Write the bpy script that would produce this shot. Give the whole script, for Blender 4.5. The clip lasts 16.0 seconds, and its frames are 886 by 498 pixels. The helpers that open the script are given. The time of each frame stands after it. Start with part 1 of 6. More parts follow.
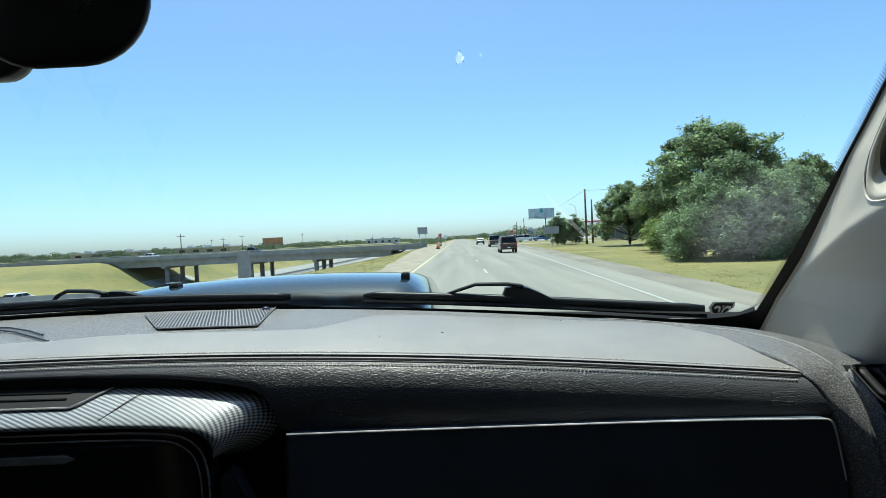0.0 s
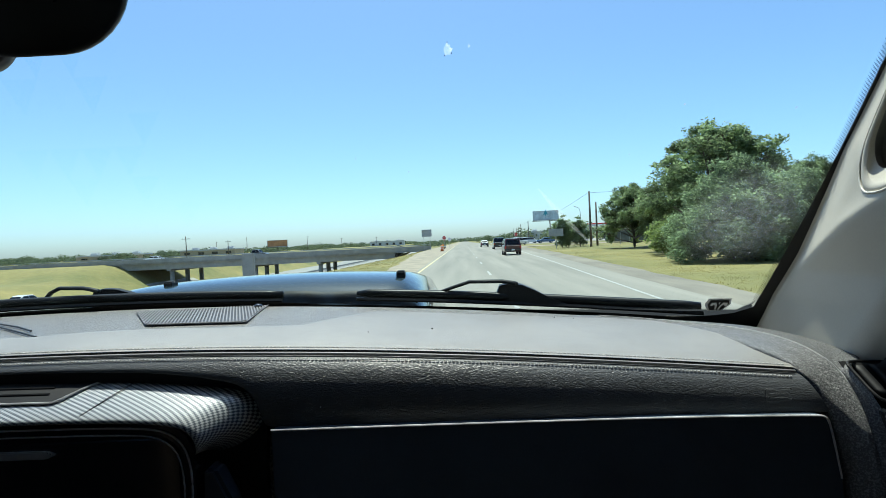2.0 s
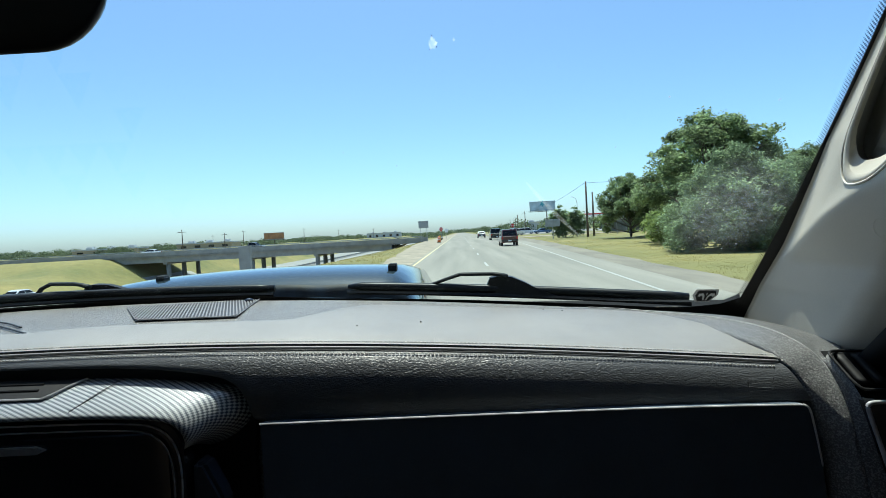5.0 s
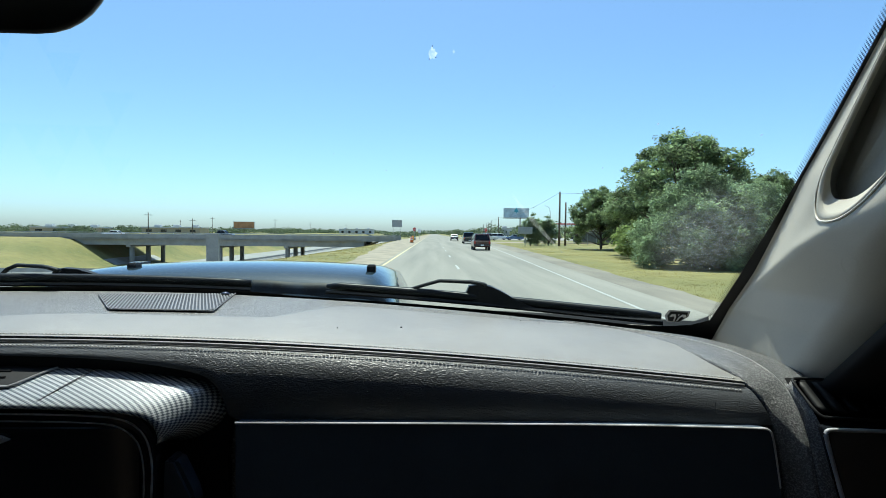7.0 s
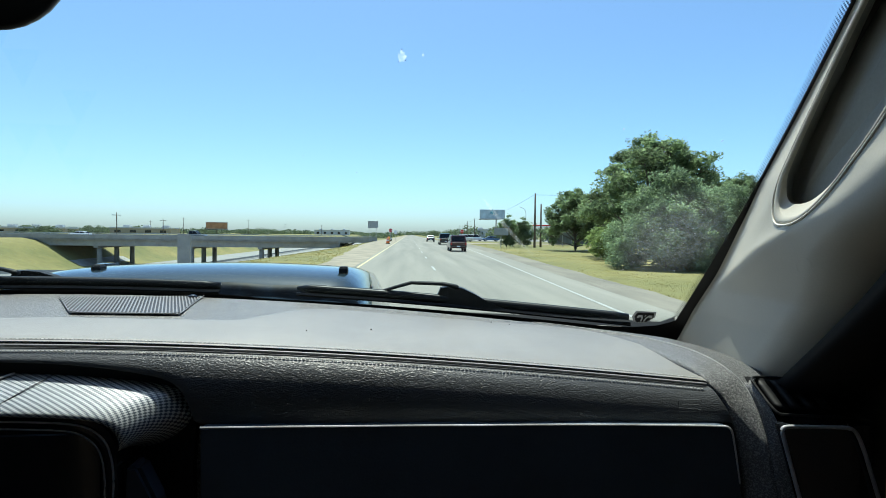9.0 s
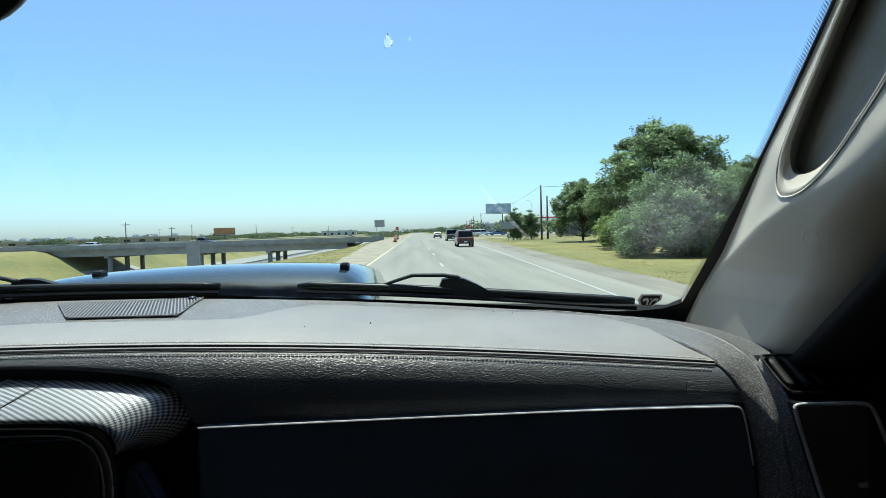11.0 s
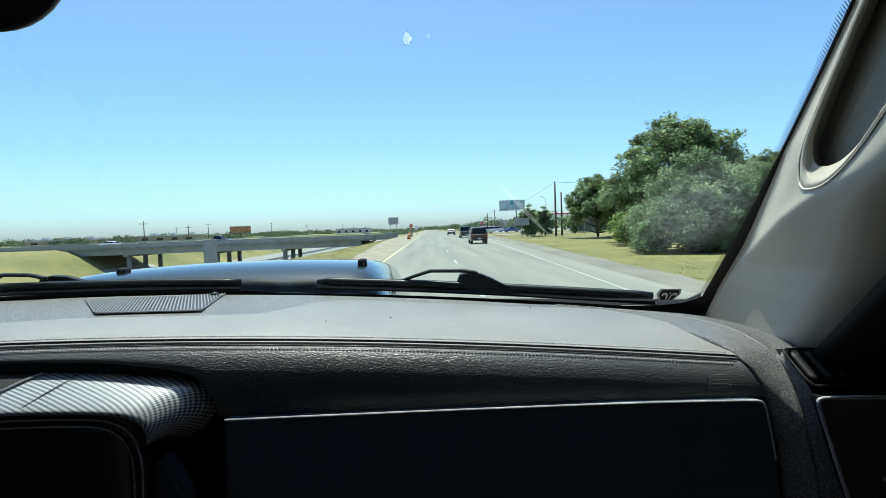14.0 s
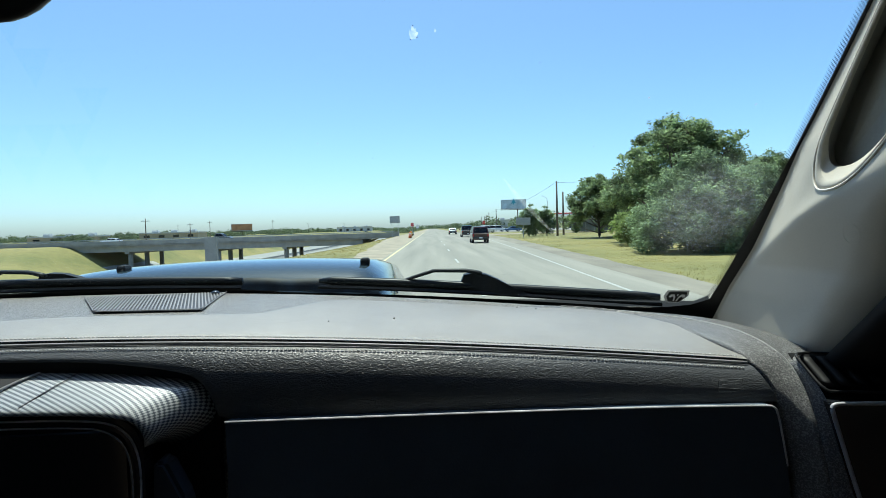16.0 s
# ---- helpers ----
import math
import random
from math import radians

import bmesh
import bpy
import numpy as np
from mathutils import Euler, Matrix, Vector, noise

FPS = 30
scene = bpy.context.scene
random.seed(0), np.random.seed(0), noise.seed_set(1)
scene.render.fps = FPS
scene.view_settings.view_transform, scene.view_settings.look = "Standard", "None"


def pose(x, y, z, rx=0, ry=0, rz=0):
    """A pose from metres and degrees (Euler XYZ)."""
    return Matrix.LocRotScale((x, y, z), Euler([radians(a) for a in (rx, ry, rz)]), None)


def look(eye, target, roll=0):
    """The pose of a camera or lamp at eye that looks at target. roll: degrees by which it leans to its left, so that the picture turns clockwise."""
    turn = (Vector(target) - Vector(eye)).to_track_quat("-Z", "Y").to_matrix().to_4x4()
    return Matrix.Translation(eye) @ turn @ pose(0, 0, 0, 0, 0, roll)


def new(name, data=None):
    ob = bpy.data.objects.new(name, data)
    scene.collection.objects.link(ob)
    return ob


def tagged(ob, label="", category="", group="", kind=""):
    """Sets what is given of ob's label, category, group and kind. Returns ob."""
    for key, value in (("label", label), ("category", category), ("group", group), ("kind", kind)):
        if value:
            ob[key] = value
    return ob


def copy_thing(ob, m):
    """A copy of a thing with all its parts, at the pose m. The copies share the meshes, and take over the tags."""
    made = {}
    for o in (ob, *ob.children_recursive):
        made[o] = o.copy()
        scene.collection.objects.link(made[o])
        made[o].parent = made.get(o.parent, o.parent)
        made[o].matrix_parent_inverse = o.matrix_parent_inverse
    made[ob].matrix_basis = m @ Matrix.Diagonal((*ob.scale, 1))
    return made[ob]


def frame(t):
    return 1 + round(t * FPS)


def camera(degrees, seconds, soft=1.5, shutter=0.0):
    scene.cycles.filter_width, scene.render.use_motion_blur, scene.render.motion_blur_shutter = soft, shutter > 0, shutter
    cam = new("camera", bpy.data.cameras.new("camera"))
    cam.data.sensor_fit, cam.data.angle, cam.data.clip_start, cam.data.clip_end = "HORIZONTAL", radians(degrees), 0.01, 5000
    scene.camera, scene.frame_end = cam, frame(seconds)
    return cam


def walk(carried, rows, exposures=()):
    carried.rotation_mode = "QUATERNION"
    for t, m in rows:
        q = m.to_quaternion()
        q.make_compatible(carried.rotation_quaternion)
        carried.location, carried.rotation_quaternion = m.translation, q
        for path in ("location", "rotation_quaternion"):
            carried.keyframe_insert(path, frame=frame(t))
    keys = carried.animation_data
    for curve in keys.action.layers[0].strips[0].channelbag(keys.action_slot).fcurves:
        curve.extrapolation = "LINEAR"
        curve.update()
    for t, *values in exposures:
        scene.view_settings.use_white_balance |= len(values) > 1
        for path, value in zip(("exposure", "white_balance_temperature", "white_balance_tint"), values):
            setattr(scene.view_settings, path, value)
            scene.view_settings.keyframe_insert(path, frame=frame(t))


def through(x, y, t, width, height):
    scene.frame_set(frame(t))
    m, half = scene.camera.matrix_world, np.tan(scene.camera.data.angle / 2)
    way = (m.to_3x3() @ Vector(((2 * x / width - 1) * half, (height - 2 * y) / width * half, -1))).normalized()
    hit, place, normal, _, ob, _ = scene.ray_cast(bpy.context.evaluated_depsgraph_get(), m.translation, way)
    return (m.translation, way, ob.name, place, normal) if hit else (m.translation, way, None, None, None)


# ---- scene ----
cam = camera(79.0, 16.0, soft=0.4)
# seconds, eye, target, roll
PATH = [
    (0, (0.0551, 0.0516, 1.7090), (0.0408, 2.0512, 1.6713), -2.70),
    (0.5, (0.0617, 0.0528, 1.7078), (0.0115, 2.0520, 1.6811), -3.26),
    (1, (0.0484, 0.0664, 1.6998), (-0.0099, 2.0655, 1.6835), -3.33),
    (1.5, (0.0665, 0.0627, 1.7106), (0.0235, 2.0622, 1.7007), -2.97),
    (2, (0.0730, 0.0600, 1.6983), (0.0434, 2.0596, 1.6705), -2.72),
    (2.5, (0.0787, 0.0697, 1.6915), (0.0610, 2.0693, 1.6549), -1.63),
    (3, (0.0812, 0.0445, 1.6961), (0.0597, 2.0439, 1.6540), -0.70),
    (3.5, (0.1088, 0.0580, 1.6889), (0.0767, 2.0572, 1.6414), -1.96),
    (4, (0.1054, 0.0562, 1.6913), (0.0786, 2.0554, 1.6406), -3.48),
    (6.5, (0.0609, 0.0588, 1.7101), (0.1048, 2.0570, 1.6375), -0.78),
    (7, (0.0682, 0.0516, 1.7101), (0.1519, 2.0489, 1.6511), 0.60),
    (7.5, (0.0539, 0.0504, 1.6928), (0.1681, 2.0463, 1.6357), 1.75),
    (8, (0.0666, 0.0549, 1.6896), (0.2010, 2.0495, 1.6308), 2.20),
    (8.5, (0.0833, 0.0550, 1.7005), (0.2451, 2.0475, 1.6394), 1.95),
    (9, (0.0761, 0.0485, 1.7117), (0.2476, 2.0404, 1.6580), 0.71),
    (11.5, (0.0920, 0.0639, 1.7009), (0.2264, 2.0580, 1.6262), -2.01),
    (12, (0.0907, 0.0652, 1.7013), (0.2163, 2.0596, 1.6207), -2.40),
    (12.5, (0.0840, 0.0643, 1.6956), (0.2061, 2.0590, 1.6154), -2.84),
    (13, (0.0775, 0.0668, 1.6929), (0.1878, 2.0621, 1.6120), -2.46),
    (13.5, (0.0787, 0.0631, 1.6944), (0.1804, 2.0589, 1.6153), -2.18),
    (14, (0.0833, 0.0559, 1.6999), (0.1753, 2.0524, 1.6230), -2.08),
    (14.5, (0.0854, 0.0557, 1.6970), (0.1735, 2.0524, 1.6233), -2.12),
    (15, (0.0780, 0.0641, 1.6933), (0.1622, 2.0611, 1.6239), -2.26),
    (15.5, (0.0743, 0.0743, 1.6843), (0.1609, 2.0711, 1.6124), -2.03),
    (16, (0.0791, 0.0686, 1.7004), (0.1665, 2.0651, 1.6200), -1.73),
]
walk(cam, [(t, look(eye, target, roll)) for t, eye, target, roll in PATH], exposures=[(0, 0.96, 6050, -3), (16, 0.96, 6050, -3)])

# ---- world, sun, exposure ----
SUN_UP, SUN_LEFT = 72.0, 10.0
world = bpy.data.worlds.new("sky")
scene.world = world
world.use_nodes = True
sky = world.node_tree.nodes.new("ShaderNodeTexSky")
sky.sky_type = "NISHITA"
sky.sun_disc = False
sky.sun_elevation, sky.sun_rotation = radians(SUN_UP), radians(-SUN_LEFT)
sky.altitude, sky.air_density, sky.dust_density, sky.ozone_density = 100, 0.78, 1.35, 5.2
background = world.node_tree.nodes["Background"]
background.inputs["Strength"].default_value = 0.110
world.node_tree.links.new(sky.outputs["Color"], background.inputs["Color"])
sun = new("sun", bpy.data.lights.new("sun", "SUN"))
sun.data.energy, sun.data.angle, sun.data.color = 3.6, radians(0.53), (1.0, 0.92, 0.80)
sun.matrix_basis = look((0, 0, 50), (50 * math.cos(radians(SUN_UP)) * math.sin(radians(SUN_LEFT)),
                                     -50 * math.cos(radians(SUN_UP)) * math.cos(radians(SUN_LEFT)), 50 - 50 * math.sin(radians(SUN_UP))))


# ---- materials ----
def surface(name, base, rough=0.6, vary=0.15, scale=8.0, fine=90.0, bump=0.1, metal=0.0, spec=0.5, island=False, per_object=0.0, coat=0.0, tint=None, dist=0.01, stretch=1.0):
    """A procedural surface: base colour varied at two scales, with fine relief."""
    m = bpy.data.materials.new(name)
    m.use_nodes = True
    t = m.node_tree
    n, l = t.nodes, t.links
    b = n["Principled BSDF"]
    b.inputs["Metallic"].default_value = metal
    b.inputs["Specular IOR Level"].default_value = spec
    b.inputs["Coat Weight"].default_value = coat
    b.inputs["Coat Roughness"].default_value = 0.05
    co = n.new("ShaderNodeTexCoord")
    big = n.new("ShaderNodeTexNoise")
    big.inputs["Scale"].default_value = scale
    big.inputs["Detail"].default_value = 5
    small = n.new("ShaderNodeTexNoise")
    small.inputs["Scale"].default_value = fine
    small.inputs["Detail"].default_value = 3
    long = n.new("ShaderNodeMapping")
    long.inputs["Scale"].default_value = (1, 1 / stretch, 1)
    l.new(co.outputs["Object"], long.inputs["Vector"])
    l.new(long.outputs["Vector"], big.inputs["Vector"])
    l.new(co.outputs["Object"], small.inputs["Vector"])
    ramp = n.new("ShaderNodeValToRGB")
    other = tint or tuple(c * (1 - vary * 2) for c in base)
    ramp.color_ramp.elements[0].color = (*other, 1)
    ramp.color_ramp.elements[0].position = 0.3
    ramp.color_ramp.elements[1].color = (*[min(1, c * (1 + vary * 0.5)) for c in base], 1)
    ramp.color_ramp.elements[1].position = 0.7
    l.new(big.outputs["Fac"], ramp.inputs["Fac"])
    hsv = n.new("ShaderNodeHueSaturation")
    l.new(ramp.outputs["Color"], hsv.inputs["Color"])
    value = n.new("ShaderNodeMapRange")
    value.inputs["To Min"].default_value, value.inputs["To Max"].default_value = 1 - vary, 1 + vary
    l.new(small.outputs["Fac"], value.inputs["Value"])
    last = value.outputs["Result"]
    if island or per_object:
        src = n.new("ShaderNodeNewGeometry") if island else n.new("ShaderNodeObjectInfo")
        r = n.new("ShaderNodeMapRange")
        amount = 0.28 if island else per_object
        r.inputs["To Min"].default_value, r.inputs["To Max"].default_value = 1 - amount, 1 + amount
        l.new(src.outputs["Random Per Island" if island else "Random"], r.inputs["Value"])
        mul = n.new("ShaderNodeMath")
        mul.operation = "MULTIPLY"
        l.new(last, mul.inputs[0])
        l.new(r.outputs["Result"], mul.inputs[1])
        last = mul.outputs[0]
    l.new(last, hsv.inputs["Value"])
    l.new(hsv.outputs["Color"], b.inputs["Base Color"])
    rr = n.new("ShaderNodeMapRange")
    rr.inputs["To Min"].default_value, rr.inputs["To Max"].default_value = max(0.02, rough - 0.08), min(1, rough + 0.08)
    l.new(big.outputs["Fac"], rr.inputs["Value"])
    l.new(rr.outputs["Result"], b.inputs["Roughness"])
    if bump:
        bp = n.new("ShaderNodeBump")
        bp.inputs["Strength"].default_value = bump
        bp.inputs["Distance"].default_value = dist
        l.new(small.outputs["Fac"], bp.inputs["Height"])
        l.new(bp.outputs["Normal"], b.inputs["Normal"])
    return m


def leather(name, base, cell, strength, rough=0.45, spec=0.5, glints=None):
    """Grained leather or plastic: cells with creases between them; the last colour paints glints on the grain."""
    m = surface(name, base, rough, vary=0.12, scale=5, fine=60, bump=0, spec=spec)
    n, l = m.node_tree.nodes, m.node_tree.links
    co = n.new("ShaderNodeTexCoord")
    mp = n.new("ShaderNodeMapping")
    mp.inputs["Scale"].default_value = (0.5, 1, 1.4)
    l.new(co.outputs["Object"], mp.inputs["Vector"])
    v = n.new("ShaderNodeTexVoronoi")
    v.feature = "SMOOTH_F1"
    v.inputs["Scale"].default_value = cell
    wob = n.new("ShaderNodeTexNoise")
    wob.inputs["Scale"].default_value = cell * 0.6
    add = n.new("ShaderNodeVectorMath")
    add.operation = "MULTIPLY_ADD"
    add.inputs[1].default_value = (0.012, 0.012, 0.012)
    l.new(mp.outputs["Vector"], wob.inputs["Vector"])
    l.new(wob.outputs["Color"], add.inputs[0])
    l.new(mp.outputs["Vector"], add.inputs[2])
    l.new(add.outputs[0], v.inputs["Vector"])
    bp = n.new("ShaderNodeBump")
    bp.inputs["Strength"].default_value = strength
    bp.inputs["Distance"].default_value = 0.001
    l.new(v.outputs["Distance"], bp.inputs["Height"])
    l.new(bp.outputs["Normal"], n["Principled BSDF"].inputs["Normal"])
    if glints:
        # pale speckles put the grain's sun glints into the base colour
        worn = n.new("ShaderNodeTexNoise")
        worn.inputs["Scale"].default_value = cell * 0.9
        worn.inputs["Detail"].default_value = 2
        l.new(co.outputs["Object"], worn.inputs["Vector"])
        pick = n.new("ShaderNodeMapRange")
        pick.inputs["From Min"].default_value, pick.inputs["From Max"].default_value = 0.46, 0.66
        l.new(worn.outputs["Fac"], pick.inputs["Value"])
        mix = n.new("ShaderNodeMix")
        mix.data_type = "RGBA"
        mix.inputs[7].default_value = (*glints, 1)
        l.new(pick.outputs["Result"], mix.inputs[0])
        l.new(n["Principled BSDF"].inputs["Base Color"].links[0].from_socket, mix.inputs[6])
        l.new(mix.outputs[2], n["Principled BSDF"].inputs["Base Color"])
    return m


def woven(name):
    """Lacquered carbon-look weave: two thread directions that alternate like a checker."""
    m = bpy.data.materials.new(name)
    m.use_nodes = True
    n, l = m.node_tree.nodes, m.node_tree.links
    b = n["Principled BSDF"]
    flat = n.new("ShaderNodeUVMap")
    flat.uv_map = "weave"
    turn = n.new("ShaderNodeMapping")
    turn.inputs["Rotation"].default_value = (0, 0, radians(24))
    turn.inputs["Location"].default_value = (0, 0, 0.001)
    l.new(flat.outputs["UV"], turn.inputs["Vector"])
    ck = n.new("ShaderNodeTexChecker")
    ck.inputs["Scale"].default_value = 390
    l.new(turn.outputs["Vector"], ck.inputs["Vector"])
    wv = n.new("ShaderNodeTexWave")
    wv.inputs["Scale"].default_value = 140
    wv.inputs["Distortion"].default_value = 0.3
    l.new(turn.outputs["Vector"], wv.inputs["Vector"])
    mix = n.new("ShaderNodeMix")
    mix.data_type = "RGBA"
    mix.inputs[6].default_value = (0.060, 0.074, 0.095, 1)
    mix.inputs[7].default_value = (0.50, 0.52, 0.52, 1)
    l.new(ck.outputs["Fac"], mix.inputs[0])
    l.new(mix.outputs[2], b.inputs["Base Color"])
    hm = n.new("ShaderNodeMath")
    hm.operation = "ADD"
    l.new(ck.outputs["Fac"], hm.inputs[0])
    l.new(wv.outputs["Fac"], hm.inputs[1])
    bp = n.new("ShaderNodeBump")
    bp.inputs["Strength"].default_value, bp.inputs["Distance"].default_value = 0.06, 0.0006
    l.new(hm.outputs[0], bp.inputs["Height"])
    l.new(bp.outputs["Normal"], b.inputs["Normal"])
    b.inputs["Roughness"].default_value = 0.42
    b.inputs["Metallic"].default_value = 0.1
    b.inputs["Coat Weight"].default_value, b.inputs["Coat Roughness"].default_value = 1.0, 0.10
    return m


def pane(name, tint=(0.86, 0.96, 0.97), gloss=0.02):
    """Clear glass: lets light through, with mirror gloss at grazing angles."""
    m = bpy.data.materials.new(name)
    m.use_nodes = True
    n, l = m.node_tree.nodes, m.node_tree.links
    n.remove(n["Principled BSDF"])
    tr = n.new("ShaderNodeBsdfTransparent")
    tr.inputs["Color"].default_value = (*tint, 1)
    gl = n.new("ShaderNodeBsdfGlossy")
    gl.inputs["Roughness"].default_value = gloss
    fr = n.new("ShaderNodeFresnel")
    fr.inputs["IOR"].default_value = 1.09
    mx = n.new("ShaderNodeMixShader")
    l.new(fr.outputs["Fac"], mx.inputs["Fac"])
    l.new(tr.outputs["BSDF"], mx.inputs[1])
    l.new(gl.outputs["BSDF"], mx.inputs[2])
    l.new(mx.outputs["Shader"], n["Material Output"].inputs["Surface"])
    return m


def faint(name, colour, alpha):
    """A thin film on the glass: scatters light that comes through it."""
    m = surface(name, colour, 0.9, vary=0.1, scale=60, fine=300, bump=0)
    n, l = m.node_tree.nodes, m.node_tree.links
    tl, tr = n.new("ShaderNodeBsdfTranslucent"), n.new("ShaderNodeBsdfTransparent")
    tl.inputs["Color"].default_value = (*colour, 1)
    mx = n.new("ShaderNodeMixShader")
    grain = n.new("ShaderNodeTexNoise")
    grain.inputs["Scale"].default_value = 160
    fac = n.new("ShaderNodeMapRange")
    fac.inputs["From Min"].default_value, fac.inputs["From Max"].default_value = 0.35, 0.65
    fac.inputs["To Min"].default_value, fac.inputs["To Max"].default_value = alpha * 0.5, min(1, alpha * 1.4)
    l.new(n["Texture Coordinate"].outputs["Object"], grain.inputs["Vector"])
    l.new(grain.outputs["Fac"], fac.inputs["Value"])
    l.new(fac.outputs["Result"], mx.inputs["Fac"])
    l.new(tr.outputs["BSDF"], mx.inputs[1])
    l.new(tl.outputs["BSDF"], mx.inputs[2])
    l.new(mx.outputs["Shader"], n["Material Output"].inputs["Surface"])
    return m


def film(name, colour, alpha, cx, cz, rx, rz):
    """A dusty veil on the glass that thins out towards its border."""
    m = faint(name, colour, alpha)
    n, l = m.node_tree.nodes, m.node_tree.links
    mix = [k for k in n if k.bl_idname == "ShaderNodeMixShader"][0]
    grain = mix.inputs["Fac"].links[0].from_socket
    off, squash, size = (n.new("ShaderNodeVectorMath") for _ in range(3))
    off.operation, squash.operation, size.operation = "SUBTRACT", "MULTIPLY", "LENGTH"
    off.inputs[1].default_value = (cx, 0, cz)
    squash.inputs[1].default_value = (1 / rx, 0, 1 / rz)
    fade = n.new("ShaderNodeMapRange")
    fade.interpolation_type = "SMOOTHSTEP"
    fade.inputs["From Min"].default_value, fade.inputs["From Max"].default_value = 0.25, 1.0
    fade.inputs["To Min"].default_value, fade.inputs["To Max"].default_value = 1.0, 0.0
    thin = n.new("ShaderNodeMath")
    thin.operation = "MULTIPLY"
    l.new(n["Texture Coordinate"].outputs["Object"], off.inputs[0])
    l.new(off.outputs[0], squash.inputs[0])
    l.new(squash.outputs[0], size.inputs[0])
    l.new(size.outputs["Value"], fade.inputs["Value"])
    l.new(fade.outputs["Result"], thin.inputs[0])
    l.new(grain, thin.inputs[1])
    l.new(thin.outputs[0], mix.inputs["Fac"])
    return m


def foliage(name, base, through=0.3):
    m = surface(name, base, 0.6, vary=0.32, scale=0.55, fine=1.6, bump=0, island=True, spec=0.25)
    n, l = m.node_tree.nodes, m.node_tree.links
    b = n["Principled BSDF"]
    tl = n.new("ShaderNodeBsdfTranslucent")
    mx = n.new("ShaderNodeMixShader")
    mx.inputs["Fac"].default_value = through
    lift = n.new("ShaderNodeHueSaturation")
    lift.inputs["Value"].default_value = 2.3
    l.new(b.inputs["Base Color"].links[0].from_socket, lift.inputs["Color"])
    l.new(lift.outputs["Color"], tl.inputs["Color"])
    l.new(b.outputs["BSDF"], mx.inputs[1])
    l.new(tl.outputs["BSDF"], mx.inputs[2])
    l.new(mx.outputs["Shader"], n["Material Output"].inputs["Surface"])
    return m


